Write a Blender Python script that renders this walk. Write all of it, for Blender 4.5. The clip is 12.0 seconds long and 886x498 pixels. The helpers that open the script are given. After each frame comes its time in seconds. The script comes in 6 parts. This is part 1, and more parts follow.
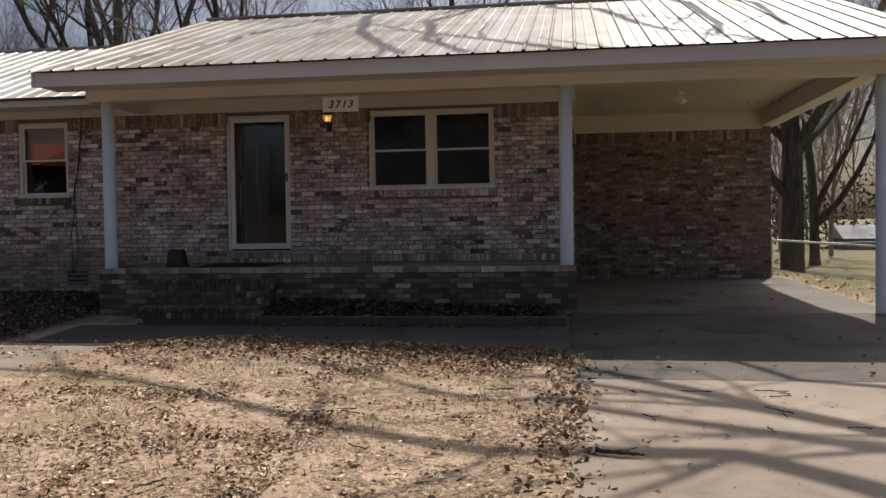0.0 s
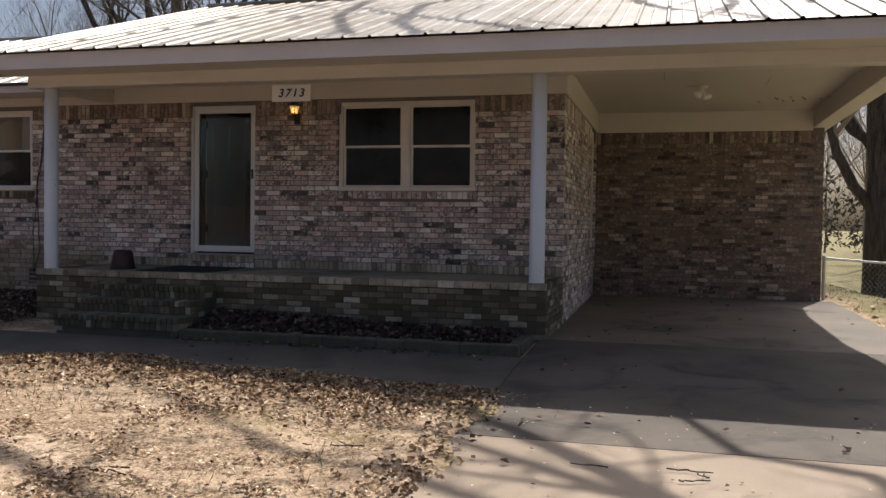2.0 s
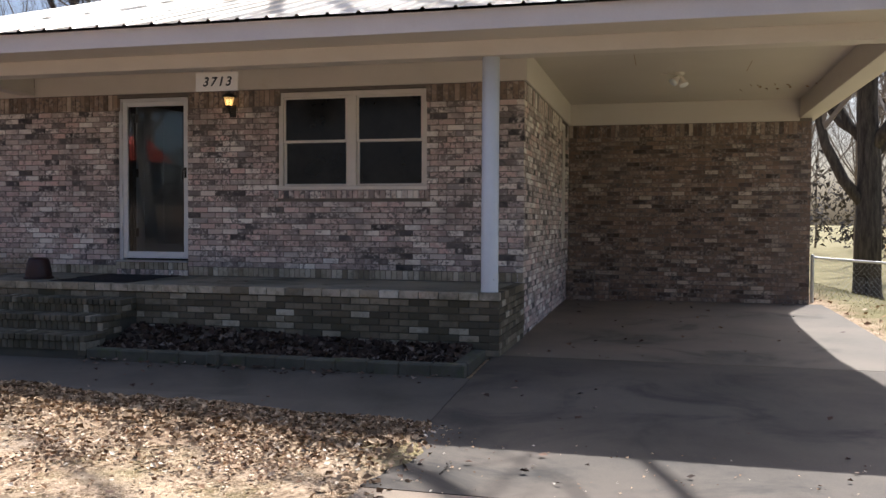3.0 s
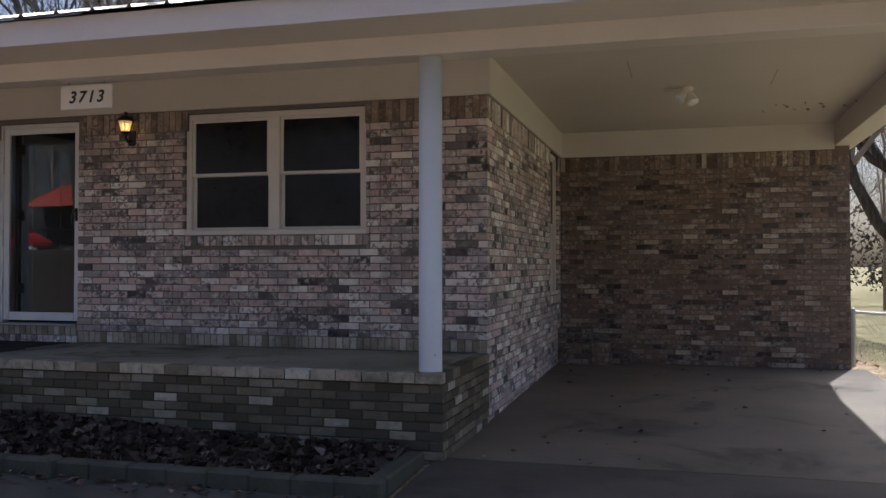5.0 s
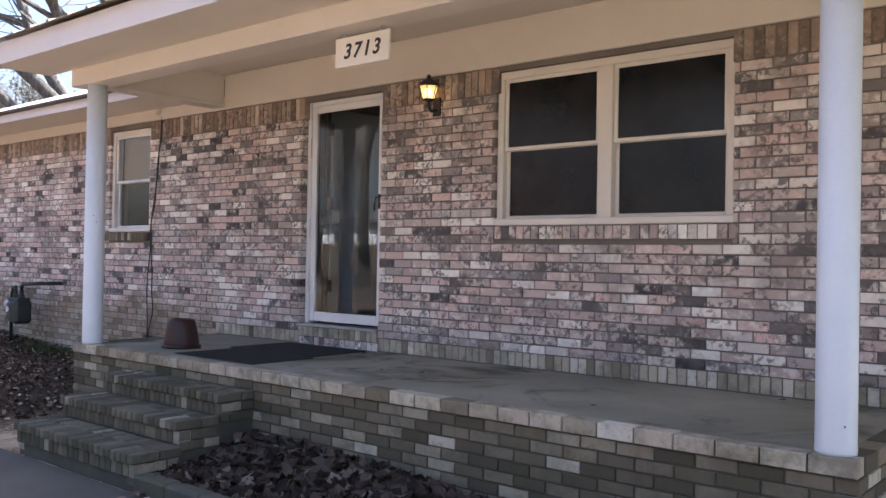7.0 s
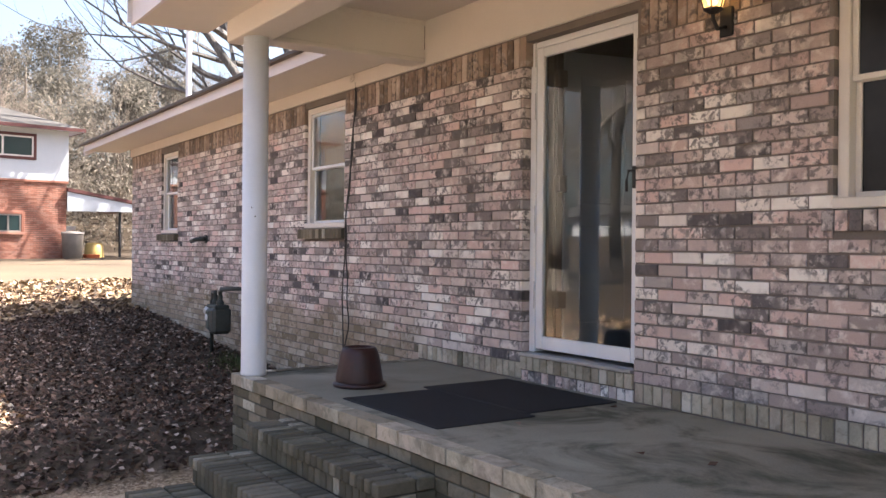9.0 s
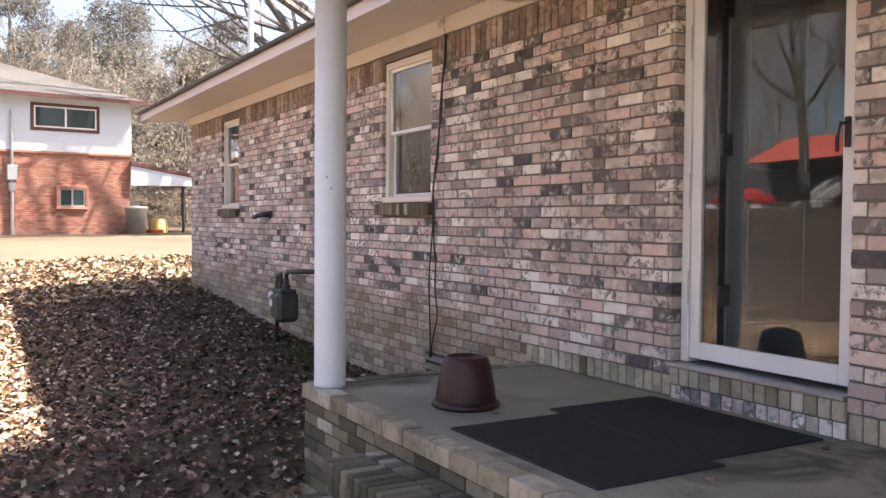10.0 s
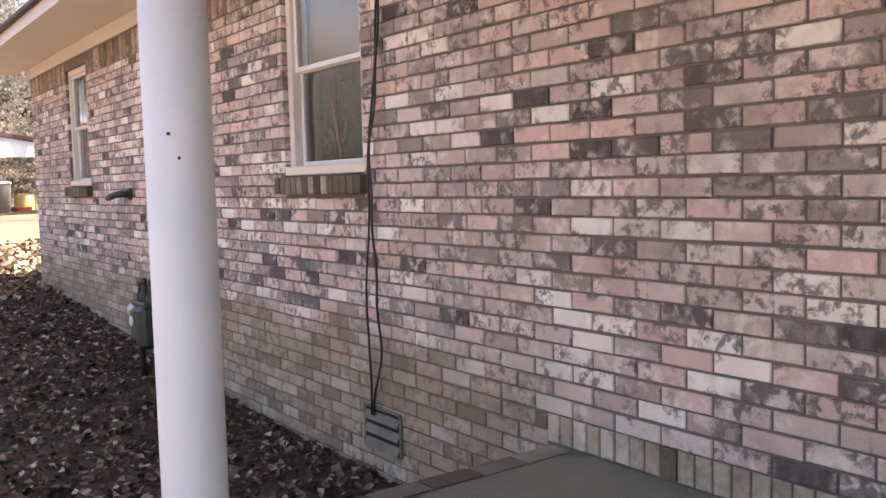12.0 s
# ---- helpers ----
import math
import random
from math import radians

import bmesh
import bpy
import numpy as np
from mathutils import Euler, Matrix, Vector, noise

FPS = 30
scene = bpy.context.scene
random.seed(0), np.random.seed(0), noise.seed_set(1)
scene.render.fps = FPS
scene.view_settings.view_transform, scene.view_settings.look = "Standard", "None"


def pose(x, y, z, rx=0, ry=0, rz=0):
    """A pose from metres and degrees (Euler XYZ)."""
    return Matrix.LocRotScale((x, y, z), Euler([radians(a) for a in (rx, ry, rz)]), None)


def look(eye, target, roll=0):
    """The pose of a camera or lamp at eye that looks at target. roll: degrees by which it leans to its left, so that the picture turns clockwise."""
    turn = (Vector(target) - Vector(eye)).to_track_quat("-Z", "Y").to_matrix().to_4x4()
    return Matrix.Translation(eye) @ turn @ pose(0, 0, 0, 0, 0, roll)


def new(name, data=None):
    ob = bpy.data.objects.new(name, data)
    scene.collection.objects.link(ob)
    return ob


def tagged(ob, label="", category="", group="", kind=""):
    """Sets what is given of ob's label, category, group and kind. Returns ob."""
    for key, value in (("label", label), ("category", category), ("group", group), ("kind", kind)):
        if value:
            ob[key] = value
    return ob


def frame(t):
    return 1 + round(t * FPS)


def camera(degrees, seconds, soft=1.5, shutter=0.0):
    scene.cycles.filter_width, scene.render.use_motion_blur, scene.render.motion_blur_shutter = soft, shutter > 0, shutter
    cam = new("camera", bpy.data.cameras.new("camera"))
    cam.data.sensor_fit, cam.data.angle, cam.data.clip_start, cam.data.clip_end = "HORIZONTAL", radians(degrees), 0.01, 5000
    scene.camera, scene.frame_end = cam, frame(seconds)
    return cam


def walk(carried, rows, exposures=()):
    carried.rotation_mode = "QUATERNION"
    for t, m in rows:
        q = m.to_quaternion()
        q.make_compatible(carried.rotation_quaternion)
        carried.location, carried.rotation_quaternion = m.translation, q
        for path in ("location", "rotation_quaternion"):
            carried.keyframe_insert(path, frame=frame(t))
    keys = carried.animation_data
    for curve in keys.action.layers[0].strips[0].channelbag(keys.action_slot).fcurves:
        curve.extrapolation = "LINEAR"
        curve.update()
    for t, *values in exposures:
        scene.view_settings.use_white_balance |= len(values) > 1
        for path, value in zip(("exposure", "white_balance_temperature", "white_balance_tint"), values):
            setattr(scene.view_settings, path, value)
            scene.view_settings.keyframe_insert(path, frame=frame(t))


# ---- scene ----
cam = camera(53.7, 12.0)
PATH = [
    (0, (5.128, -12.714, 1.024), (4.837, -10.736, 0.967), -0.8),
    (0.5, (5.572, -12.346, 1.054), (5.211, -10.379, 1.019), -0.2),
    (1, (5.921, -11.924, 1.071), (5.516, -9.966, 1.041), 0.4),
    (1.5, (6.248, -11.48, 1.091), (5.811, -9.529, 1.057), 0.8),
    (2, (6.497, -10.953, 1.1), (5.99, -9.019, 1.045), 0.8),
    (2.5, (6.597, -10.395, 1.138), (6.062, -8.469, 1.075), 0.3),
    (3, (6.713, -9.809, 1.153), (6.223, -7.871, 1.093), 0.3),
    (3.2, (6.749, -9.594, 1.154), (6.307, -7.644, 1.099), 0.2),
    (4.8, (6.83, -7.728, 1.239), (6.402, -5.775, 1.283), 0.0),
    (5, (6.836, -7.52, 1.237), (6.305, -5.592, 1.277), 0.0),
    (5.5, (6.825, -6.944, 1.267), (6.018, -5.114, 1.305), 0.7),
    (6, (6.643, -6.395, 1.294), (5.665, -4.652, 1.355), 0.5),
    (6.5, (6.487, -5.858, 1.29), (5.341, -4.22, 1.344), 0.6),
    (6.7, (6.378, -5.676, 1.284), (5.171, -4.082, 1.32), 0.8),
    (8.3, (5.145, -4.188, 1.26), (3.622, -2.893, 1.299), 0.3),
    (8.5, (5.003, -4.045, 1.283), (3.44, -2.797, 1.308), -0.1),
    (9, (4.478, -3.667, 1.346), (2.815, -2.557, 1.343), 0.5),
    (9.5, (3.868, -3.456, 1.362), (2.155, -2.424, 1.325), 0.4),
    (10, (3.249, -3.259, 1.378), (1.514, -2.266, 1.313), 0.4),
    (10.5, (2.651, -3.127, 1.362), (0.91, -2.146, 1.279), 0.0),
    (11, (2.087, -2.922, 1.345), (0.363, -1.917, 1.219), -0.7),
    (11.5, (1.5, -2.587, 1.378), (-0.215, -1.568, 1.225), -1.0),
    (12, (1.051, -2.223, 1.471), (-0.561, -1.049, 1.317), -1.4),
]
walk(cam, [(t, look(eye, target, roll)) for t, eye, target, roll in PATH], [
    (0, -0.2, 6120, 12), (1.5, 0.02, 6170, 12), (2, 0.18, 6170, 12), (2.5, 0.68, 5920, 12), (3.2, 0.73, 5720, 12), (4.8, 0.5, 5520, 12), (5.0, 0.5, 5520, 12), (5.2, 1.32, 5520, 12),
    (5.5, 1.97, 5620, 12), (6.7, 2.07, 5770, 13), (8.5, 2.22, 6220, 14), (10, 2.27, 6580, 15), (12, 2.5, 6760, 17)])

# ---------------------------------------------------------------- world and sun
SUN = Vector((0.22, 0.67, 1.0)).normalized()
world = bpy.data.worlds.new("sky")
scene.world = world
world.use_nodes = True
wn = world.node_tree
sky = wn.nodes.new("ShaderNodeTexSky")
sky.sky_type = "NISHITA"
sky.sun_disc = False
sky.sun_elevation = math.asin(SUN.z)
sky.sun_rotation = math.atan2(SUN.x, SUN.y)
sky.air_density, sky.dust_density, sky.ozone_density = 1.0, 5.0, 1.0
wn.links.new(sky.outputs[0], wn.nodes["Background"].inputs[0])
wn.nodes["Background"].inputs[1].default_value = 0.10
sun_data = bpy.data.lights.new("sun", "SUN")
sun_data.energy, sun_data.angle, sun_data.color = 5.0, radians(0.5), (1.0, 0.93, 0.82)
sun = new("sun", sun_data)
sun.rotation_euler = SUN.to_track_quat("Z", "Y").to_euler()


# ---------------------------------------------------------------- mesh builder
class Mesh:
    """Collects vertices and faces of one mesh."""

    def __init__(self):
        self.v, self.f = [], []

    def add(self, vs, fs):
        n = len(self.v)
        self.v += [tuple(p) for p in vs]
        self.f += [tuple(i + n for i in f) for f in fs]
        return self

    def box(self, x0, x1, y0, y1, z0, z1, b=0.0):
        if x0 > x1: x0, x1 = x1, x0
        if y0 > y1: y0, y1 = y1, y0
        if z0 > z1: z0, z1 = z1, z0
        if b <= 0:
            vs = [(x, y, z) for x in (x0, x1) for y in (y0, y1) for z in (z0, z1)]
            return self.add(vs, [(0, 1, 3, 2), (4, 6, 7, 5), (0, 4, 5, 1), (2, 3, 7, 6), (0, 2, 6, 4), (1, 5, 7, 3)])
        lo, hi = (x0, y0, z0), (x1, y1, z1)
        vs, ix = [], {}
        for s in [(a, c, d) for a in (0, 1) for c in (0, 1) for d in (0, 1)]:
            for ax in range(3):
                p = []
                for k in range(3):
                    edge = hi[k] if s[k] else lo[k]
                    p.append(edge if k == ax else edge + (-b if s[k] else b))
                ix[s, ax] = len(vs)
                vs.append(p)
        fs = []
        for ax in range(3):
            o = [k for k in range(3) if k != ax]
            for side in (0, 1):
                ring = []
                for c, d in ((0, 0), (1, 0), (1, 1), (0, 1)):
                    s = [0, 0, 0]
                    s[ax], s[o[0]], s[o[1]] = side, c, d
                    ring.append(ix[tuple(s), ax])
                flip = (side == 0) != (ax == 1)
                fs.append(tuple(ring[::-1] if flip else ring))
            for c in (0, 1):
                for d in (0, 1):
                    s0, s1 = [0, 0, 0], [0, 0, 0]
                    s0[ax], s1[ax] = 0, 1
                    s0[o[0]] = s1[o[0]] = c
                    s0[o[1]] = s1[o[1]] = d
                    s0, s1 = tuple(s0), tuple(s1)
                    fs.append((ix[s0, o[0]], ix[s1, o[0]], ix[s1, o[1]], ix[s0, o[1]]))
        for s in [(a, c, d) for a in (0, 1) for c in (0, 1) for d in (0, 1)]:
            fs.append((ix[s, 0], ix[s, 1], ix[s, 2]))
        return self.add(vs, fs)

    def tube(self, pts, radii, sides=8, cap=True):
        pts = [Vector(p) for p in pts]
        n0, up = len(self.v), Vector((0.3, 0.2, 1)).normalized()
        for i, p in enumerate(pts):
            d = (pts[min(i + 1, len(pts) - 1)] - pts[max(i - 1, 0)]).normalized()
            a = d.cross(up)
            if a.length < 0.05:
                a = d.cross(Vector((1, 0, 0)))
            a.normalize()
            c = d.cross(a)
            r = radii[i] if isinstance(radii, (list, tuple)) else radii
            for k in range(sides):
                w = 2 * math.pi * k / sides
                q = p + r * (math.cos(w) * a + math.sin(w) * c)
                self.v.append((q.x, q.y, q.z))
        for i in range(len(pts) - 1):
            for k in range(sides):
                a, b = n0 + i * sides + k, n0 + i * sides + (k + 1) % sides
                self.f.append((a, b, b + sides, a + sides))
        if cap:
            self.f.append(tuple(n0 + k for k in range(sides))[::-1])
            e = n0 + (len(pts) - 1) * sides
            self.f.append(tuple(e + k for k in range(sides)))
        return self

    def lathe(self, cx, cy, profile, sides=32):
        n0 = len(self.v)
        for r, z in profile:
            for k in range(sides):
                w = 2 * math.pi * k / sides
                self.v.append((cx + r * math.cos(w), cy + r * math.sin(w), z))
        for i in range(len(profile) - 1):
            for k in range(sides):
                a, b = n0 + i * sides + k, n0 + i * sides + (k + 1) % sides
                self.f.append((a, b, b + sides, a + sides))
        return self

    def moved(self, m):
        self.v = [tuple(m @ Vector(p)) for p in self.v]
        return self

    def data(self, name, mat=None, smooth=False, fix=True):
        me = bpy.data.meshes.new(name)
        me.from_pydata(self.v, [], self.f)
        if fix and len(self.f) < 20000:
            bm = bmesh.new()
            bm.from_mesh(me)
            bmesh.ops.recalc_face_normals(bm, faces=bm.faces)
            bm.to_mesh(me)
            bm.free()
        if mat:
            me.materials.append(mat)
        if smooth:
            me.polygons.foreach_set("use_smooth", [True] * len(me.polygons))
        me.update()
        return me


def part(name, mesh, mat, parent=None, label="", smooth=False, fix=True):
    """One mesh object; with a parent it is a part of it."""
    ob = new(name, mesh.data(name, mat, smooth, fix))
    if parent is not None:
        ob.parent = parent
    return tagged(ob, label)


def thing(name, label, category, group="", kind="", at=(0, 0, 0)):
    ob = new(name)
    ob.location = at
    ob.empty_display_size = 0.1
    return tagged(ob, label, category, group, kind)


# ---------------------------------------------------------------- materials
def material(name, rough=0.6, metal=0.0, spec=0.5):
    m = bpy.data.materials.new(name)
    m.use_nodes = True
    b = m.node_tree.nodes["Principled BSDF"]
    b.inputs["Roughness"].default_value = rough
    b.inputs["Metallic"].default_value = metal
    b.inputs["Specular IOR Level"].default_value = spec
    return m, m.node_tree, b


def node(nt, kind, **kw):
    n = nt.nodes.new(kind)
    for k, v in kw.items():
        n.inputs[k].default_value = v
    return n


def noise_tex(nt, scale, detail=4, rough=0.55, vec=None, distortion=0.0):
    n = node(nt, "ShaderNodeTexNoise", Scale=scale, Detail=detail, Roughness=rough, Distortion=distortion)
    if vec is not None:
        nt.links.new(vec, n.inputs["Vector"])
    return n.outputs["Fac"]


def ramp(nt, fac, stops, constant=False):
    r = nt.nodes.new("ShaderNodeValToRGB")
    if constant:
        r.color_ramp.interpolation = "CONSTANT"
    e = r.color_ramp.elements
    while len(e) < len(stops):
        e.new(0.5)
    for k, (p, c) in zip(e, stops):
        k.position = p
        k.color = (*c, 1) if len(c) == 3 else c
    nt.links.new(fac, r.inputs[0])
    return r.outputs[0]


def mix(nt, fac, a, b, how="MIX"):
    n = nt.nodes.new("ShaderNodeMix")
    n.data_type, n.blend_type = "RGBA", how
    for sock, val in ((n.inputs[0], fac), (n.inputs[6], a), (n.inputs[7], b)):
        if isinstance(val, (int, float)):
            sock.default_value = val
        elif isinstance(val, tuple):
            sock.default_value = (*val, 1)
        else:
            nt.links.new(val, sock)
    return n.outputs[2]


def mul(nt, a, b, op="MULTIPLY", clamp=False):
    n = nt.nodes.new("ShaderNodeMath")
    n.operation, n.use_clamp = op, clamp
    for sock, val in ((n.inputs[0], a), (n.inputs[1], b)):
        if isinstance(val, (int, float)):
            sock.default_value = val
        else:
            nt.links.new(val, sock)
    return n.outputs[0]


def band(nt, fac, lo, hi):
    n = nt.nodes.new("ShaderNodeMapRange")
    n.interpolation_type = "SMOOTHSTEP"
    nt.links.new(fac, n.inputs[0])
    n.inputs[1].default_value, n.inputs[2].default_value = lo, hi
    return n.outputs[0]


def bump(nt, b, height, strength=0.3, dist=0.01):
    n = node(nt, "ShaderNodeBump", Strength=strength, Distance=dist)
    nt.links.new(height, n.inputs["Height"])
    nt.links.new(n.outputs[0], b.inputs["Normal"])


def place(nt):
    return nt.nodes.new("ShaderNodeNewGeometry").outputs["Position"]


def xyz(nt, vec):
    s = nt.nodes.new("ShaderNodeSeparateXYZ")
    nt.links.new(vec, s.inputs[0])
    return s.outputs


def surface(name, low, high, scale=3.0, fine=60.0, rough=0.7, metal=0.0, relief=0.2, dist=0.004, dirt=None, dirt_at=(0.55, 0.8), spec=0.5):
    """A surface with large and fine variation between two colours, and stains of a third."""
    m, nt, b = material(name, rough, metal, spec)
    p = place(nt)
    big, small = noise_tex(nt, scale, 5, 0.6, p), noise_tex(nt, fine, 3, 0.6, p)
    fac = mul(nt, mul(nt, big, 0.7), mul(nt, small, 0.3), "ADD")
    col = ramp(nt, fac, [(0.35, low), (0.65, high)])
    if dirt:
        st = band(nt, noise_tex(nt, scale * 1.7, 6, 0.65, p, 0.6), *dirt_at)
        col = mix(nt, st, col, dirt)
    nt.links.new(col, b.inputs["Base Color"])
    if relief:
        bump(nt, b, small, relief, dist)
    rr = node(nt, "ShaderNodeMapRange")
    nt.links.new(big, rr.inputs[0])
    rr.inputs[3].default_value, rr.inputs[4].default_value = max(0.02, rough - 0.1), min(1, rough + 0.1)
    nt.links.new(rr.outputs[0], b.inputs["Roughness"])
    return m


def mul_vec(nt, v):
    n = nt.nodes.new("ShaderNodeVectorMath")
    n.operation = "ADD"
    nt.links.new(v, n.inputs[0])
    n.inputs[1].default_value = (13.7, 5.1, 8.3)
    return n.outputs[0]


BRICK_RAMPS = {
    "wall": [(0.0, (0.05, 0.047, 0.05)), (0.08, (0.13, 0.12, 0.122)), (0.15, (0.30, 0.255, 0.24)), (0.23, (0.52, 0.43, 0.40)), (0.33, (0.74, 0.545, 0.505)), (0.42, (0.34, 0.285, 0.27)),
             (0.52, (0.68, 0.59, 0.55)), (0.61, (0.50, 0.405, 0.37)), (0.71, (0.77, 0.60, 0.555)), (0.79, (0.31, 0.285, 0.287)), (0.86, (0.84, 0.77, 0.715)), (1.0, (0.95, 0.92, 0.87))],
    "step": [(0.0, (0.095, 0.082, 0.06)), (0.5, (0.15, 0.13, 0.096)), (0.93, (0.215, 0.186, 0.14)), (1.0, (0.48, 0.43, 0.34))],
    "brown": [(0.0, (0.06, 0.048, 0.042)), (0.2, (0.16, 0.115, 0.092)), (0.4, (0.27, 0.185, 0.145)), (0.6, (0.21, 0.155, 0.125)), (0.78, (0.35, 0.25, 0.195)), (0.9, (0.30, 0.25, 0.21)), (1.0, (0.60, 0.51, 0.42))],
    "header": [(0.0, (0.13, 0.10, 0.08)), (0.4, (0.30, 0.225, 0.18)), (0.8, (0.42, 0.33, 0.265)), (1.0, (0.58, 0.48, 0.40))],
    "mossy": [(0.0, (0.085, 0.073, 0.052)), (0.3, (0.15, 0.126, 0.09)), (0.55, (0.20, 0.167, 0.12)), (0.75, (0.27, 0.228, 0.166)), (0.9, (0.38, 0.335, 0.255)), (1.0, (0.60, 0.55, 0.45))],
    "cream": [(0.0, (0.20, 0.17, 0.12)), (0.2, (0.42, 0.36, 0.27)), (0.45, (0.60, 0.54, 0.42)), (0.7, (0.50, 0.42, 0.33)), (1.0, (0.76, 0.71, 0.60))],
    "red": [(0.0, (0.26, 0.11, 0.075)), (0.4, (0.34, 0.155, 0.11)), (0.75, (0.40, 0.205, 0.15)), (1.0, (0.32, 0.175, 0.135))],
}


def brick_material(name, single, kind="wall", mossy=0.0):
    """Old mixed brick. single: each brick is an object of its own."""
    m, nt, b = material(name, 0.9, 0, 0.25)
    p = place(nt)
    if single:
        rnd = nt.nodes.new("ShaderNodeObjectInfo").outputs["Random"]
    else:
        rnd = nt.nodes.new("ShaderNodeNewGeometry").outputs["Random Per Island"]
    col = ramp(nt, rnd, BRICK_RAMPS[kind])
    comb = nt.nodes.new("ShaderNodeCombineXYZ")
    nt.links.new(mul(nt, rnd, 37.0), comb.inputs[0])
    nt.links.new(mul(nt, rnd, 91.0), comb.inputs[1])
    off = nt.nodes.new("ShaderNodeVectorMath")
    nt.links.new(p, off.inputs[0])
    nt.links.new(comb.outputs[0], off.inputs[1])
    q = off.outputs[0]
    smear = noise_tex(nt, 17, 6, 0.62, q, 0.3)
    chance = noise_tex(nt, 5, 2, 0.5, q)
    grain = noise_tex(nt, 220, 3, 0.7, p)
    if kind in ("wall", "brown", "header"):
        # whitewash left on some bricks, soot on others
        pale = mul(nt, band(nt, smear, 0.45, 0.62), band(nt, chance, 0.42, 0.56))
        col = mix(nt, mul(nt, pale, 0.8 if kind == "wall" else 0.3), col, (0.82, 0.75, 0.70))
        chance2 = noise_tex(nt, 4, 2, 0.5, mul_vec(nt, q))
        dark = mul(nt, band(nt, noise_tex(nt, 24, 6, 0.66, q, 0.35), 0.47, 0.60), band(nt, chance2, 0.43, 0.55))
        col = mix(nt, mul(nt, dark, 0.85), col, (0.115, 0.108, 0.112))
        haze = band(nt, noise_tex(nt, 7, 4, 0.6, q, 0.5), 0.42, 0.7)
        col = mix(nt, mul(nt, haze, 0.2), col, (0.44, 0.37, 0.355) if kind == "wall" else (0.22, 0.17, 0.14))
        # weathering that spreads over several bricks
        cloud = noise_tex(nt, 1.1, 5, 0.66, p, 0.3)
        col = mix(nt, mul(nt, band(nt, cloud, 0.52, 0.66), 0.48), col, (0.17, 0.145, 0.14))
    elif kind == "red":
        col = mix(nt, mul(nt, band(nt, smear, 0.55, 0.75), 0.3), col, (0.46, 0.30, 0.24))
    else:
        col = mix(nt, mul(nt, band(nt, smear, 0.5, 0.66), 0.35), col, (0.10, 0.092, 0.055))
    if mossy:
        algae = band(nt, noise_tex(nt, 2.1, 6, 0.7, p, 0.5), 0.42, 0.62)
        col = mix(nt, mul(nt, algae, mossy), col, (0.07, 0.068, 0.04))
    if kind == "wall":
        # damp yellowish stain low on the wall beside the porch
        s = xyz(nt, p)
        wob = mul(nt, noise_tex(nt, 1.6, 4, 0.6, p), 0.7)
        low = band(nt, mul(nt, s[2], wob, "ADD"), 1.25, 0.95)
        side = band(nt, s[0], -1.0, -1.6)
        col = mix(nt, mul(nt, mul(nt, low, side), 0.62), col, (0.27, 0.215, 0.12))
    col = mix(nt, 0.3, col, ramp(nt, grain, [(0.3, (0.25, 0.25, 0.25)), (0.7, (0.75, 0.75, 0.75))]), "OVERLAY")
    nt.links.new(col, b.inputs["Base Color"])
    bump(nt, b, mul(nt, grain, mul(nt, smear, 1.5), "ADD"), 0.5, 0.004)
    return m


MAT_BRICK = brick_material("brick", True)
MAT_BRICK_REST = brick_material("brick_rest", False)
MAT_BROWN_BRICK = brick_material("brown_brick", True, "brown")
MAT_HEADER = brick_material("header_brick", True, "header")
MAT_HEADER_REST = brick_material("header_brick_rest", False, "header")
MAT_BROWN_REST = brick_material("brown_brick_rest", False, "brown")
MAT_PORCH_BRICK = brick_material("porch_brick", True, "mossy", 0.45)
MAT_PORCH_REST = brick_material("porch_brick_rest", False, "mossy", 0.45)
MAT_STEP_BRICK = brick_material("step_brick", True, "step", 0.5)
MAT_CAP_BRICK = brick_material("cap_brick", True, "cream", 0.55)
MAT_BASE_BRICK = brick_material("base_brick", True, "cream", 0.4)
MAT_RED_BRICK = brick_material("red_brick", False, "red")
MAT_MORTAR = surface("mortar", (0.135, 0.118, 0.105), (0.215, 0.185, 0.165), 2.0, 150, 0.95, relief=0.5)
MAT_DARK_MORTAR = surface("damp_mortar", (0.06, 0.058, 0.045), (0.11, 0.10, 0.075), 2.0, 150, 0.95, relief=0.5)
MAT_CREAM = surface("cream_paint", (0.62, 0.57, 0.52), (0.68, 0.63, 0.58), 1.2, 90, 0.55, relief=0.05, dirt=(0.55, 0.46, 0.35), dirt_at=(0.62, 0.85))
MAT_FASCIA = surface("fascia_metal", (0.62, 0.59, 0.62), (0.70, 0.67, 0.70), 1.2, 70, 0.45, relief=0.04, dirt=(0.5, 0.46, 0.44), dirt_at=(0.62, 0.85))
MAT_CEILING = surface("ceiling_paint", (0.56, 0.51, 0.465), (0.62, 0.57, 0.52), 0.8, 60, 0.6, relief=0.05, dirt=(0.45, 0.38, 0.30), dirt_at=(0.66, 0.9))
MAT_TRIM = surface("window_trim_paint", (0.69, 0.645, 0.59), (0.77, 0.72, 0.665), 3, 120, 0.45, relief=0.06, dirt=(0.5, 0.43, 0.35), dirt_at=(0.62, 0.85))
MAT_WHITE = surface("white_enamel", (0.74, 0.75, 0.77), (0.82, 0.83, 0.85), 3, 120, 0.35, relief=0.03, dirt=(0.5, 0.5, 0.48), dirt_at=(0.68, 0.9))
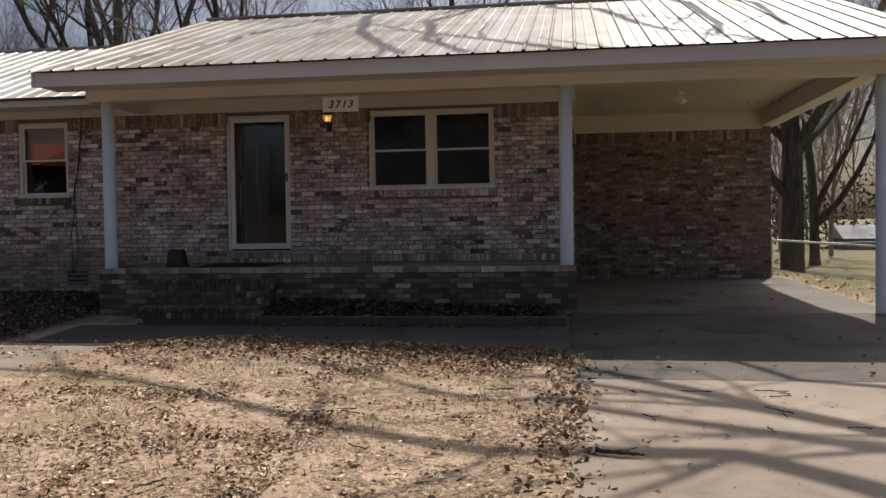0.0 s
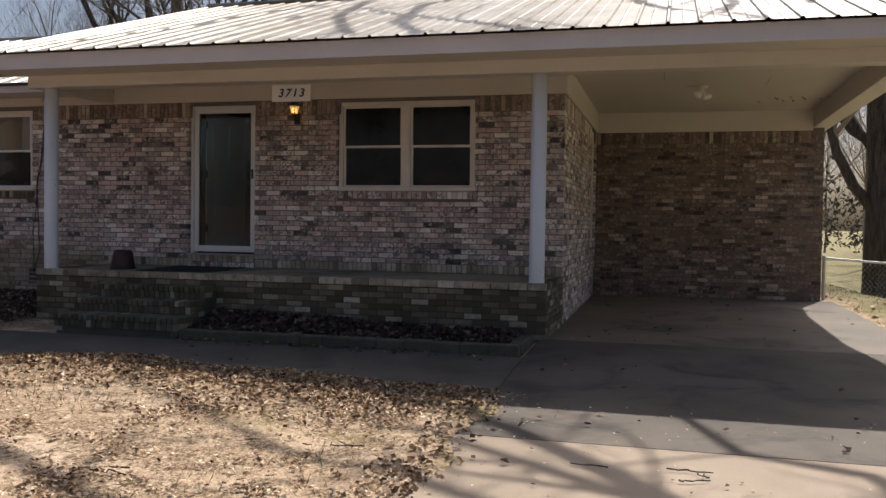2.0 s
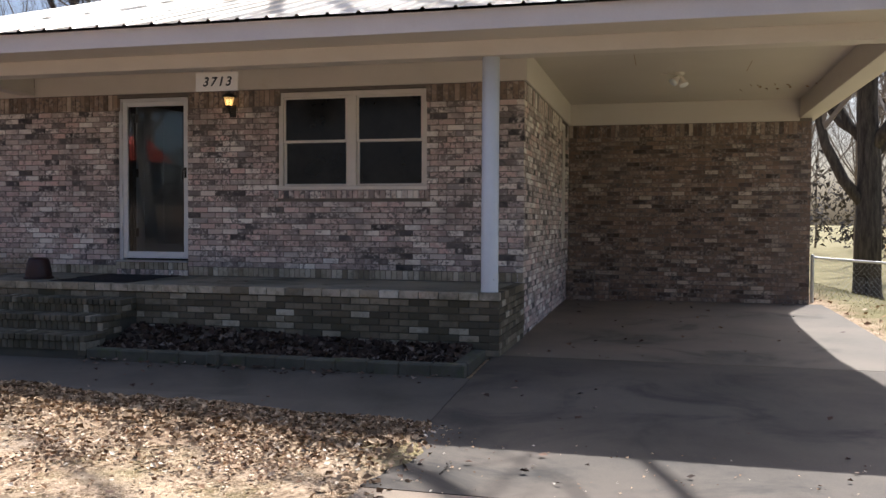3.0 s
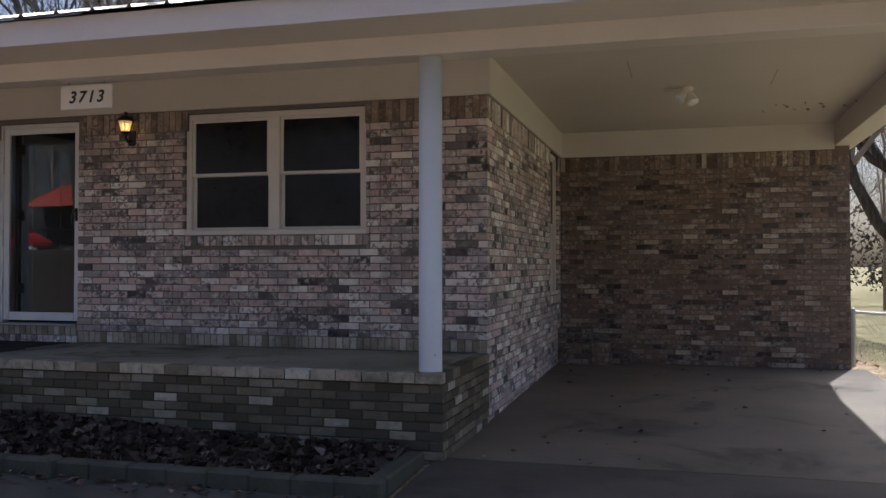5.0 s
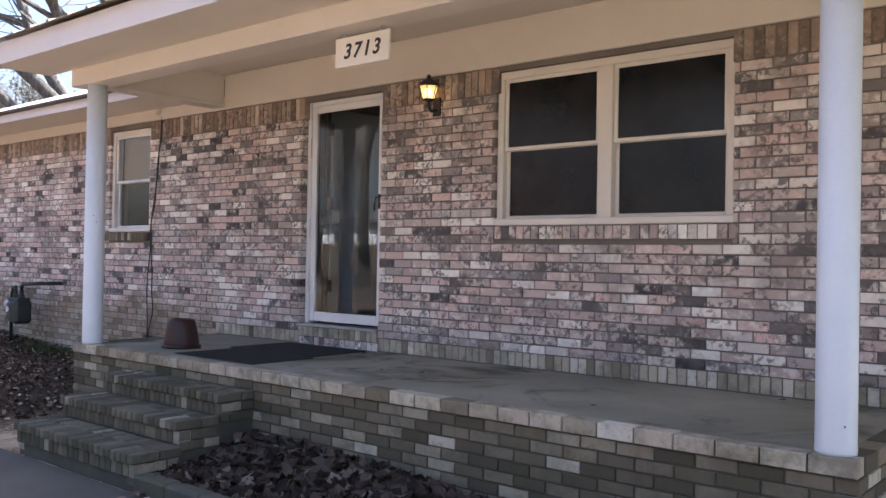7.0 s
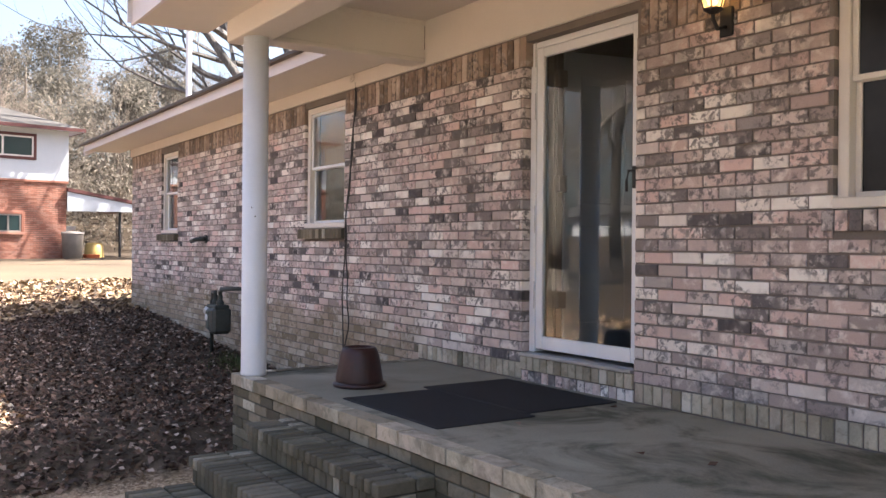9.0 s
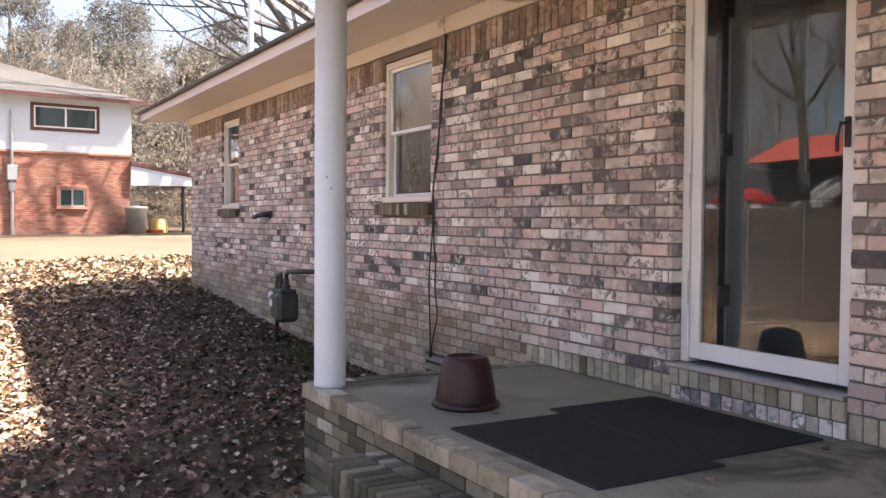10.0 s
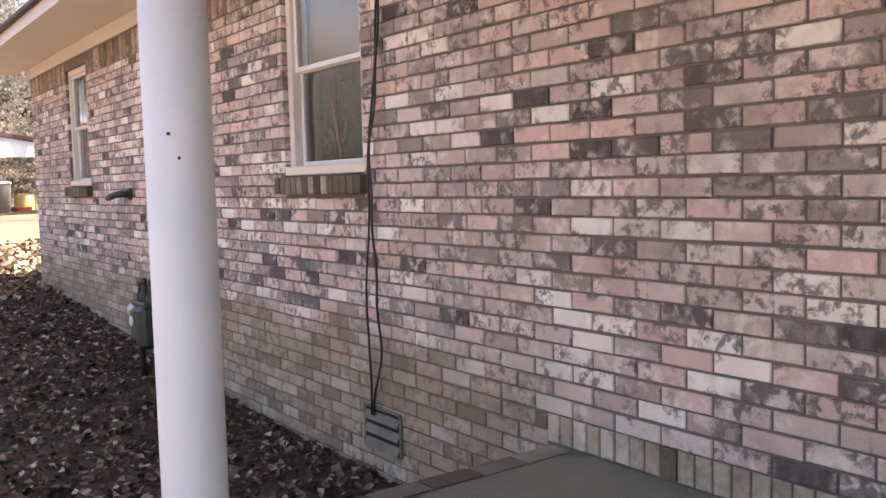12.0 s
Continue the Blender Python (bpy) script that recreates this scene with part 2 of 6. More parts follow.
MAT_POST = surface("white_post_paint", (0.68, 0.72, 0.78), (0.76, 0.80, 0.86), 2, 90, 0.4, relief=0.08, dirt=(0.45, 0.44, 0.42), dirt_at=(0.7, 0.88))
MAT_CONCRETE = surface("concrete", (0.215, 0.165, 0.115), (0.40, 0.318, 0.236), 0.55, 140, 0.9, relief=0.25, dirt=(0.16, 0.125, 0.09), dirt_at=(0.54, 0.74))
# shade along the porch is put into this darker copy of the concrete
MAT_WALK = surface("shaded_concrete", (0.06, 0.053, 0.043), (0.145, 0.124, 0.10), 0.7, 140, 0.85, relief=0.25, dirt=(0.06, 0.055, 0.042), dirt_at=(0.5, 0.75))
# under-roof shade and some bounced sun are mixed into this floor colour
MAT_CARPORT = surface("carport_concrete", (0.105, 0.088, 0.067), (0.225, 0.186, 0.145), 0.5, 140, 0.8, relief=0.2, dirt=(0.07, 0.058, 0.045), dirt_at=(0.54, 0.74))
# stains, and the roof's shade on the drive painted in as a dark tone
MAT_STAINED_SHADE = surface("stained_shade_concrete", (0.068, 0.056, 0.044), (0.165, 0.135, 0.105), 0.6, 140, 0.85, relief=0.25, dirt=(0.045, 0.040, 0.034), dirt_at=(0.46, 0.70))
MAT_PORCH_FLOOR = surface("porch_concrete", (0.15, 0.142, 0.105), (0.35, 0.33, 0.265), 0.8, 120, 0.75, relief=0.2, dirt=(0.065, 0.066, 0.042), dirt_at=(0.50, 0.68))
MAT_CURB = surface("mossy_concrete", (0.055, 0.054, 0.038), (0.12, 0.11, 0.085), 3, 120, 0.9, relief=0.5, dirt=(0.08, 0.09, 0.04), dirt_at=(0.5, 0.7))
MAT_SOIL = surface("litter_soil", (0.055, 0.042, 0.03), (0.12, 0.09, 0.065), 2, 60, 0.95, relief=0.6)
MAT_BLACK = surface("black_plastic", (0.012, 0.012, 0.013), (0.025, 0.025, 0.026), 4, 200, 0.5, relief=0.05)
MAT_RUBBER = surface("rubber_mat", (0.012, 0.012, 0.014), (0.03, 0.03, 0.033), 5, 260, 0.85, relief=0.8, dist=0.004)
# the dimness of the rooms is put into this near-black brown
MAT_ROOM = surface("dim_room_tone", (0.03, 0.026, 0.021), (0.05, 0.042, 0.034), 1, 40, 0.9, relief=0.05)
MAT_GREY_DOOR = surface("grey_door_paint", (0.20, 0.235, 0.26), (0.27, 0.30, 0.33), 2, 60, 0.5, relief=0.03)
MAT_STEEL = surface("galvanised_steel", (0.42, 0.43, 0.44), (0.58, 0.59, 0.60), 4, 100, 0.42, 0.9, relief=0.05)


def metal_roof(name, stops):
    m, nt, b = material(name, 0.45, 0.15)
    p = place(nt)
    col = ramp(nt, noise_tex(nt, 0.9, 6, 0.65, p), stops)
    s = xyz(nt, p)
    streak = nt.nodes.new("ShaderNodeCombineXYZ")
    nt.links.new(mul(nt, s[0], 9.0), streak.inputs[0])
    nt.links.new(mul(nt, s[1], 0.8), streak.inputs[1])
    col = mix(nt, mul(nt, band(nt, noise_tex(nt, 1.0, 5, 0.7, streak.outputs[0]), 0.5, 0.75), 0.45), col, (0.24, 0.185, 0.115))
    nt.links.new(col, b.inputs["Base Color"])
    bump(nt, b, noise_tex(nt, 6, 3, 0.5, p), 0.08, 0.02)
    return m


def glass(name, tint=(0.9, 0.93, 0.92)):
    m, nt, b = material(name, 0.0)
    b.inputs["Base Color"].default_value = (*tint, 1)
    b.inputs["Transmission Weight"].default_value = 1.0
    b.inputs["IOR"].default_value = 1.5
    return m


MAT_ROOF = metal_roof("tan_roof_sheet", [(0.32, (0.15, 0.125, 0.085)), (0.45, (0.28, 0.24, 0.18)), (0.64, (0.41, 0.385, 0.34))])
# lighter copy of the sheet, with the sun's glare on the wing in its colour
MAT_WING_ROOF = metal_roof("glare_roof_sheet", [(0.32, (0.27, 0.235, 0.17)), (0.45, (0.45, 0.41, 0.34)), (0.64, (0.60, 0.58, 0.55))])
MAT_GLASS = glass("window_glass")


# ---------------------------------------------------------------- ground
def smooth(a, b, x):
    t = min(1.0, max(0.0, (x - a) / (b - a)))
    return t * t * (3 - 2 * t)


def lerp_rows(v, rows):
    for (a, za), (b, zb) in zip(rows, rows[1:]):
        if v <= b:
            return za + (zb - za) * smooth(a, b, v) if v > a else za
    return rows[-1][1]


def ground_z(x, y):
    """Height of the ground: it falls from the house to the street and rises to the neighbour's."""
    z = lerp_rows(y, [(-40, -0.5), (-12, -0.44), (-4.6, -0.275), (-1.5, -0.14), (4.7, -0.085)])
    z += 0.12 * smooth(4.9, 1.2, x) * smooth(-3.4, -4.3, y) * smooth(-13.0, -7.0, y)
    west = smooth(-3.0, -10.0, x)
    near = lerp_rows(y, [(-8.5, 0.0), (-2.6, 0.85), (0, 1.0)])
    z += near * (0.19 * smooth(-1.25, -2.2, x) + 0.32 * west)
    z += smooth(-9, -30, x) * (0.95 - 0.45 * near)
    z += smooth(-24, -42, y) * 1.9
    z += smooth(-46, -88, x) * smooth(-36, -18, y) * 9.0
    z -= smooth(9.2, 13, x) * smooth(0, 18, y) * 1.0
    return z


def grid(mesh, xs, ys, dz=0.0, rough=0.0):
    n0 = len(mesh.v)
    for y in ys:
        for x in xs:
            mesh.v.append((x, y, ground_z(x, y) + dz + rough * (noise.noise(Vector((x * 1.7, y * 1.7, 0))) + 0.5 * noise.noise(Vector((x * 6, y * 6, 3))))))
    w = len(xs)
    for j in range(len(ys) - 1):
        for i in range(w - 1):
            a = n0 + j * w + i
            mesh.f.append((a, a + 1, a + w + 1, a + w))
    return mesh


def span(a, b, step):
    n = max(1, round((b - a) / step))
    return [a + (b - a) * i / n for i in range(n + 1)]


def ground_material():
    m, nt, b = material("lawn_soil", 0.95, 0, 0.2)
    p = place(nt)
    s = xyz(nt, p)
    sand = ramp(nt, noise_tex(nt, 1.3, 6, 0.65, p), [(0.3, (0.34, 0.23, 0.145)), (0.5, (0.66, 0.485, 0.33)), (0.7, (0.86, 0.69, 0.515))])
    straw = ramp(nt, noise_tex(nt, 34, 5, 0.75, p, 1.0), [(0.38, (0.055, 0.036, 0.022)), (0.5, (0.30, 0.205, 0.12)), (0.64, (0.74, 0.58, 0.41))])
    litter = band(nt, noise_tex(nt, 2.6, 6, 0.7, p, 0.4), 0.40, 0.56)
    col = mix(nt, mul(nt, litter, 0.95), mix(nt, 0.3, sand, straw), straw)
    green = mul(nt, band(nt, noise_tex(nt, 0.7, 5, 0.65, p, 0.4), 0.5, 0.68), 0.6)
    col = mix(nt, green, col, (0.20, 0.175, 0.06))
    far_green = band(nt, s[0], 9.1, 9.7)
    col = mix(nt, mul(nt, far_green, 0.75), col, ramp(nt, noise_tex(nt, 1.5, 6, 0.7, p), [(0.35, (0.14, 0.145, 0.055)), (0.6, (0.235, 0.215, 0.10)), (0.75, (0.29, 0.235, 0.14))]))
    # leaf mould; tree shade is painted into it towards the street and west
    mould_and_shade = ramp(nt, noise_tex(nt, 5.0, 6, 0.7, p), [(0.35, (0.035, 0.026, 0.019)), (0.65, (0.10, 0.074, 0.05))])
    col = mix(nt, mul(nt, band(nt, s[1], -14.5, -17.0), 0.9), col, mould_and_shade)
    col = mix(nt, mul(nt, band(nt, s[0], -1.6, -3.2), 0.95), col, mould_and_shade)
    col = mix(nt, mul(nt, mul(nt, band(nt, s[0], -1.1, -1.6), band(nt, s[1], -6.6, -5.2)), 0.95), col, mould_and_shade)
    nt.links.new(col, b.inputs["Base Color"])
    bump(nt, b, noise_tex(nt, 30, 5, 0.7, p), 0.8, 0.03)
    return m


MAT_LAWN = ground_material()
gm = Mesh()
xs = [-3000, -800, -250, -120, -80] + span(-60, -18, 3) + span(-17, 18, 0.35) + span(21, 60, 3) + [80, 120, 250, 800, 3000]
ys = [-3000, -800, -250, -120, -80] + span(-60, -18, 3) + span(-17, 8, 0.35) + span(11, 60, 3) + [80, 120, 250, 800, 3000]
grid(gm, xs, ys, -0.03, 0.012)
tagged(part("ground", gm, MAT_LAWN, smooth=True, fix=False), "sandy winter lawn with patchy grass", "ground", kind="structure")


def slab(name, x0, x1, y0, y1, top, mat, label, category, step=0.5, thick=0.14):
    """A paving slab that follows the ground, with its side faces."""
    m = Mesh()
    xs, ys = span(x0, x1, step), span(y0, y1, step)
    w, h = len(xs), len(ys)
    grid(m, xs, ys, top)
    n = len(m.v)
    m.v += [(x, y, z - thick) for x, y, z in m.v[:n]]
    edge = [i for i in range(w)] + [j * w + w - 1 for j in range(1, h)] + [(h - 1) * w + i for i in range(w - 2, -1, -1)] + [j * w for j in range(h - 2, 0, -1)]
    for a, b in zip(edge, edge[1:] + edge[:1]):
        m.f.append((b, a, a + n, b + n))
    return tagged(part(name, m, mat, smooth=False, fix=False), label, category, kind="structure")


slab("driveway", 5.12, 9.08, -5.35, -1.405, 0.0, MAT_STAINED_SHADE, "stained concrete driveway slab with roof shade in its tone", "driveway")
slab("driveway", 5.12, 9.08, -1.39, 4.70, 0.0, MAT_CARPORT, "stained tan concrete carport floor slab, shade and bounced sun in its tone", "driveway")
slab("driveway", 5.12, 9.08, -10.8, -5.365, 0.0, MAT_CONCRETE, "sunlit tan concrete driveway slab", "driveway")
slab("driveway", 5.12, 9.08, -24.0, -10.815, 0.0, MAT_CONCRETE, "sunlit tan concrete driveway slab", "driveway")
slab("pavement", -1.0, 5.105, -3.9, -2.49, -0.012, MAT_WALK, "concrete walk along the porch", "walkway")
slab("pavement", -1.0, 0.55, -9.0, -3.91, -0.026, MAT_CONCRETE, "concrete front walk half covered in sand", "walkway")
slab("pavement", -1.0, 0.55, -24.0, -9.01, -0.026, MAT_CONCRETE, "concrete front walk half covered in sand", "walkway")

# ---------------------------------------------------------------- house shell
X0, X1, YB, XB = -10.07, 5.17, 4.72, 8.90
TOP, PORCH = 2.755, 0.478
COURSE, LONG, JOINT = 0.0677, 0.2035, 0.0095
DOOR = (-0.07, 0.945, 0.66, 2.71)
WIN = (2.16, 4.03, 1.537, 2.715)
LWIN = (-3.50, -2.65, 1.522, 2.70)
FWIN = (-8.44, -7.665, 1.513, 2.67)
SWIN = (3.80, 4.50, 0.86, 2.74)


def wall_body(name, lo, hi, z0, z1, holes, at, mat, label):
    """A wall slab along u with rectangular holes. at(u, d, z): the place; d runs inwards."""
    us = sorted({lo, hi, *[h[0] for h in holes], *[h[1] for h in holes]})
    zs = sorted({z0, z1, *[h[2] for h in holes], *[h[3] for h in holes]})
    m = Mesh()
    for a, b in zip(us, us[1:]):
        for c, d in zip(zs, zs[1:]):
            mu, mz = (a + b) / 2, (c + d) / 2
            if any(h[0] < mu < h[1] and h[2] < mz < h[3] for h in holes):
                continue
            vs = [at(u, w, z) for u in (a, b) for w in (0.008, 0.24) for z in (c, d)]
            m.add(vs, [(0, 1, 3, 2), (4, 6, 7, 5), (0, 4, 5, 1), (2, 3, 7, 6), (0, 2, 6, 4), (1, 5, 7, 3)])
    return tagged(part(name, m, mat), label, "wall", kind="structure")


def grown(h, g=0.004):
    return (h[0] - g, h[1] + g, h[2] - g, h[3] + g)


def at_front(u, d, z):
    return (u, d, z)


def at_side(u, d, z):
    return (X1 - d, u, z)


def at_back(u, d, z):
    return (u, YB + d, z)


wall_front = wall_body("wall_front", X0, X1 - 0.008, -0.4, 3.15, [grown(h) for h in (DOOR, WIN, LWIN, FWIN)], at_front, MAT_MORTAR, "mixed pink, cream and charcoal brick house wall")
wall_side = wall_body("wall_side", 0.24, YB + 0.1, -0.4, 3.15, [grown(SWIN)], at_side, MAT_MORTAR, "mixed brick wall beside the carport")
wall_back = wall_body("wall_back", X1 + 0.001, XB, -0.4, 3.15, [], at_back, MAT_MORTAR, "mixed brick back wall of the carport")
m = Mesh().box(X0, X0 + 0.24, 0.24, 8.2, -0.4, 2.95).box(X0, XB, 8.2, 8.44, -0.4, 3.15).box(XB - 0.24, XB, YB + 0.24, 8.2, -0.4, 3.15)
tagged(part("wall_rear", m, MAT_MORTAR), "plain brick rear and end walls", "wall", kind="structure")
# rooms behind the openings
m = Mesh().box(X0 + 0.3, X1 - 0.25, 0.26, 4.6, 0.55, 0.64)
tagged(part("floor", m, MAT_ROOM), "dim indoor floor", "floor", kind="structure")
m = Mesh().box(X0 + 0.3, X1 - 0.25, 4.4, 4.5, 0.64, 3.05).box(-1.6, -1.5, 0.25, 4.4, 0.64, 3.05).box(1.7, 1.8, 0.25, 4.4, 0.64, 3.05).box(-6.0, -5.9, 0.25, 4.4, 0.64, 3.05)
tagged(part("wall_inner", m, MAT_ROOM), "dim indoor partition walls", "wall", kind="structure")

# unseen ceiling, added to block attic light from the rooms
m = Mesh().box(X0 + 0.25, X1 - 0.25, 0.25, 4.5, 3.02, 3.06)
tagged(part("ceiling", m, MAT_ROOM), "unseen indoor ceiling that keeps attic light out", "ceiling", kind="structure")
# porch block
PY, PX0, PX1 = -1.53, -1.30, 5.185
m = Mesh().box(PX0 + 0.012, PX1 - 0.015, PY + 0.01, 0.007, -0.4, PORCH - 0.07)
porch = tagged(part("porch", m, MAT_DARK_MORTAR), "brick porch base with mossy mortar", "porch", kind="structure")
m = Mesh().box(PX0 + 0.075, PX1 - 0.085, PY + 0.075, 0.006, PORCH - 0.069, PORCH - 0.004, 0.004)
part("porch_floor", m, MAT_PORCH_FLOOR, porch, "damp grey concrete porch floor")


# ---------------------------------------------------------------- roofs
RIDGE_Y, EAVE_Y, EAVE_Z, RIDGE_Z = 3.6, -2.12, 3.075, 5.03
RX0, RX1 = -1.85, 9.35


def roof_sheet(name, x0, x1, y0, z0, y1, z1, yb, zb, mat, label, pitch=0.305):
    """Ribbed metal sheet: front slope to the ridge and back slope."""
    m = Mesh()
    prof, x = [], x0
    while x < x1 - 0.01:
        e = min(x + pitch, x1)
        for f, h in ((0.0, 0.0), (0.014, 0.02), (0.036, 0.02), (0.05, 0.0), (0.16, 0.0), (0.172, 0.004), (0.184, 0.0)):
            if x + f < e:
                prof.append((x + f, h))
        x = e
    prof.append((x1, 0.0))
    for (ya, za), (yc, zc) in (((y0, z0), (y1, z1)), ((y1, z1), (yb, zb))):
        n0 = len(m.v)
        for y, z in ((ya, za), (yc, zc)):
            for px, h in prof:
                m.v.append((px, y, z + h))
        k = len(prof)
        for i in range(k - 1):
            m.f.append((n0 + i, n0 + i + 1, n0 + k + i + 1, n0 + k + i))
    return part(name, m, mat, None, "", False, False)


roof = tagged(roof_sheet("roof", RX0, RX1, EAVE_Y - 0.05, EAVE_Z + 0.0, RIDGE_Y, RIDGE_Z, 9.2, 3.08, MAT_ROOF, ""), "weathered ribbed metal roof over porch and carport", "roof", kind="structure")
m = Mesh()
slope = (RIDGE_Z - EAVE_Z) / (RIDGE_Y - EAVE_Y)
m.tube([(RX0, RIDGE_Y, RIDGE_Z + 0.02), (RX1, RIDGE_Y, RIDGE_Z + 0.02)], 0.05, 8)
part("ridge_cap", m, MAT_ROOF, roof)
wing = tagged(roof_sheet("roof", -10.75, RX0 - 0.004, -0.635, 2.98, 3.6, 4.60, 9.0, 3.05, MAT_WING_ROOF, ""), "weathered ribbed metal roof over the long wing", "roof", kind="structure")
m = Mesh().tube([(-10.75, 3.6, 4.61), (RX0, 3.6, 4.61)], 0.05, 8)
part("ridge_cap", m, MAT_ROOF, wing)
# gable ends
for gx, y0, z0, yr, zr, nm in ((RX1 - 0.43, -1.5, 3.10, RIDGE_Y, RIDGE_Z - 0.06, "gable"), (RX0 + 0.05, EAVE_Y + 0.3, 3.10, RIDGE_Y, RIDGE_Z - 0.06, "gable"), (X0, -0.2, 3.1, 3.6, 4.55, "gable")):
    m = Mesh()
    yb = 2 * yr - y0
    m.add([(gx, y0, z0), (gx, yr, zr), (gx, yb, z0), (gx + 0.04, y0, z0), (gx + 0.04, yr, zr), (gx + 0.04, yb, z0)], [(0, 1, 2), (3, 5, 4), (0, 3, 4, 1), (1, 4, 5, 2), (0, 2, 5, 3)])
    tagged(part("gable", m, MAT_CREAM), "cream painted gable boarding", "gable", kind="structure")


def rake(x, y0, z0, y1, z1, label):
    m = Mesh()
    for a, b, c, d in ((y0, z0, y1, z1), (y1, z1, 2 * y1 - y0, z0)):
        m.add([(x + dx, yy, zz + dz) for dx in (0, 0.025) for yy, zz in ((a, b), (c, d)) for dz in (-0.18, -0.005)],
              [(0, 1, 3, 2), (4, 6, 7, 5), (0, 4, 5, 1), (2, 3, 7, 6), (0, 2, 6, 4), (1, 5, 7, 3)])
    return tagged(part("trim", m, MAT_FASCIA), label, "trim", kind="structure")


rake(RX0 + 0.01, EAVE_Y, EAVE_Z, RIDGE_Y, RIDGE_Z, "pale metal rake board")
rake(RX1 - 0.04, EAVE_Y, EAVE_Z, RIDGE_Y, RIDGE_Z, "pale metal rake board")
rake(-10.74, -0.61, 2.98, 3.6, 4.6, "pale metal rake board")
m = Mesh().box(RX0, RX1, EAVE_Y + 0.03, EAVE_Y + 0.055, 2.885, EAVE_Z - 0.004, 0.003)
tagged(part("fascia", m, MAT_FASCIA), "pale lavender metal eave fascia", "fascia", kind="structure")
m = Mesh().box(-10.75, RX0 + 0.2, -0.61, -0.585, 2.86, 2.975, 0.003)
tagged(part("fascia", m, MAT_FASCIA), "pale metal eave fascia of the wing", "fascia", kind="structure")
MAT_DRIP = surface("brown_drip_edge", (0.05, 0.038, 0.03), (0.10, 0.075, 0.058), 4, 80, 0.6, 0.3, relief=0.05)
m = Mesh().box(-10.77, RX0 - 0.004, -0.665, -0.612, 2.955, 2.992, 0.004).box(-10.775, -10.742, -0.665, 3.6, 2.955, 2.98, 0.004)
tagged(part("trim", m, MAT_DRIP), "dark brown metal drip edge of the wing roof", "trim", kind="structure")
m = Mesh().box(RX0 + 0.03, RX1 - 0.04, EAVE_Y + 0.056, -1.553, 2.90, 2.915)
tagged(part("ceiling", m, MAT_CREAM), "cream painted eave soffit", "soffit", kind="structure")
m = Mesh().box(-10.72, -1.43, -0.584, -0.03, 2.88, 2.895)
tagged(part("ceiling", m, MAT_CREAM), "cream painted eave soffit of the wing", "soffit", kind="structure")
m = Mesh().box(-1.42, 8.72, -1.32, -0.001, 3.10, 3.13).box(5.172, 8.72, -0.001, YB - 0.001, 3.10, 3.13)
ceiling = tagged(part("ceiling", m, MAT_CEILING), "cream painted board ceiling of porch and carport", "ceiling", kind="structure")
# beams and frieze boards
m = Mesh().box(-1.42, 9.02, -1.55, -1.325, 2.753, 3.12, 0.006)
tagged(part("beam", m, MAT_CREAM), "cream painted front porch beam", "beam", kind="structure")
m = Mesh().box(-1.42, -1.25, -1.324, -0.0305, 2.80, 3.12, 0.006).box(-1.432, -1.238, -1.324, -0.0305, 2.775, 2.81, 0.005).box(-1.249, -1.238, -1.324, -0.0305, 3.06, 3.099, 0.003)
tagged(part("beam", m, MAT_CREAM), "cream painted porch end beam", "beam", kind="structure")
m = Mesh().box(8.72, 8.99, -1.324, 8.2, 2.80, 3.12, 0.006)
tagged(part("beam", m, MAT_CREAM), "cream painted carport side beam", "beam", kind="structure")
m = Mesh().box(-1.249, X1 + 0.03, -0.03, -0.002, TOP, 3.099, 0.003)
tagged(part("trim", m, MAT_CREAM), "cream frieze board above the porch wall", "frieze", kind="structure")
m = Mesh().box(X0 - 0.02, -1.251, -0.03, -0.002, TOP, 2.879, 0.003)
tagged(part("trim", m, MAT_CREAM), "cream frieze board of the wing", "frieze", kind="structure")
m = Mesh().box(X1 + 0.002, X1 + 0.03, -0.001, YB - 0.031, TOP, 3.099, 0.003)
tagged(part("trim", m, MAT_CREAM), "cream frieze board beside the carport", "frieze", kind="structure")
m = Mesh().box(X1 + 0.002, 8.719, YB - 0.03, YB - 0.002, TOP, 3.099, 0.003)
tagged(part("trim", m, MAT_CREAM), "cream frieze board on the carport back wall", "frieze", kind="structure")


def post(x, y, z0, z1, label, screws):
    t = thing("porch_post", label, "post", "porch posts")
    m = Mesh()
    m.lathe(x, y, [(0.0, z0), (0.085, z0), (0.087, z0 + 0.02), (0.085, z0 + 0.05), (0.085, z1), (0.0, z1)], 40)
    part("shaft", m, MAT_POST, t, "", True)
    for a, h in screws:
        h += z0
        n = Mesh().tube([(x + 0.083 * math.cos(a), y + 0.083 * math.sin(a), h), (x + 0.088 * math.cos(a), y + 0.088 * math.sin(a), h)], 0.0045, 8)
        part("screw", n, MAT_BLACK, t)
    return t


post(5.065, -1.43, PORCH - 0.004, 2.756, "round white painted steel porch post", ((-0.9, 0.13),))
post(-1.155, -1.44, PORCH - 0.004, 2.756, "round white painted steel porch post", ((-0.62, 1.13), (-0.35, 1.07)))
post(8.87, -1.43, -0.15, 2.756, "round white painted steel carport post", ((-1.2, 0.13),))


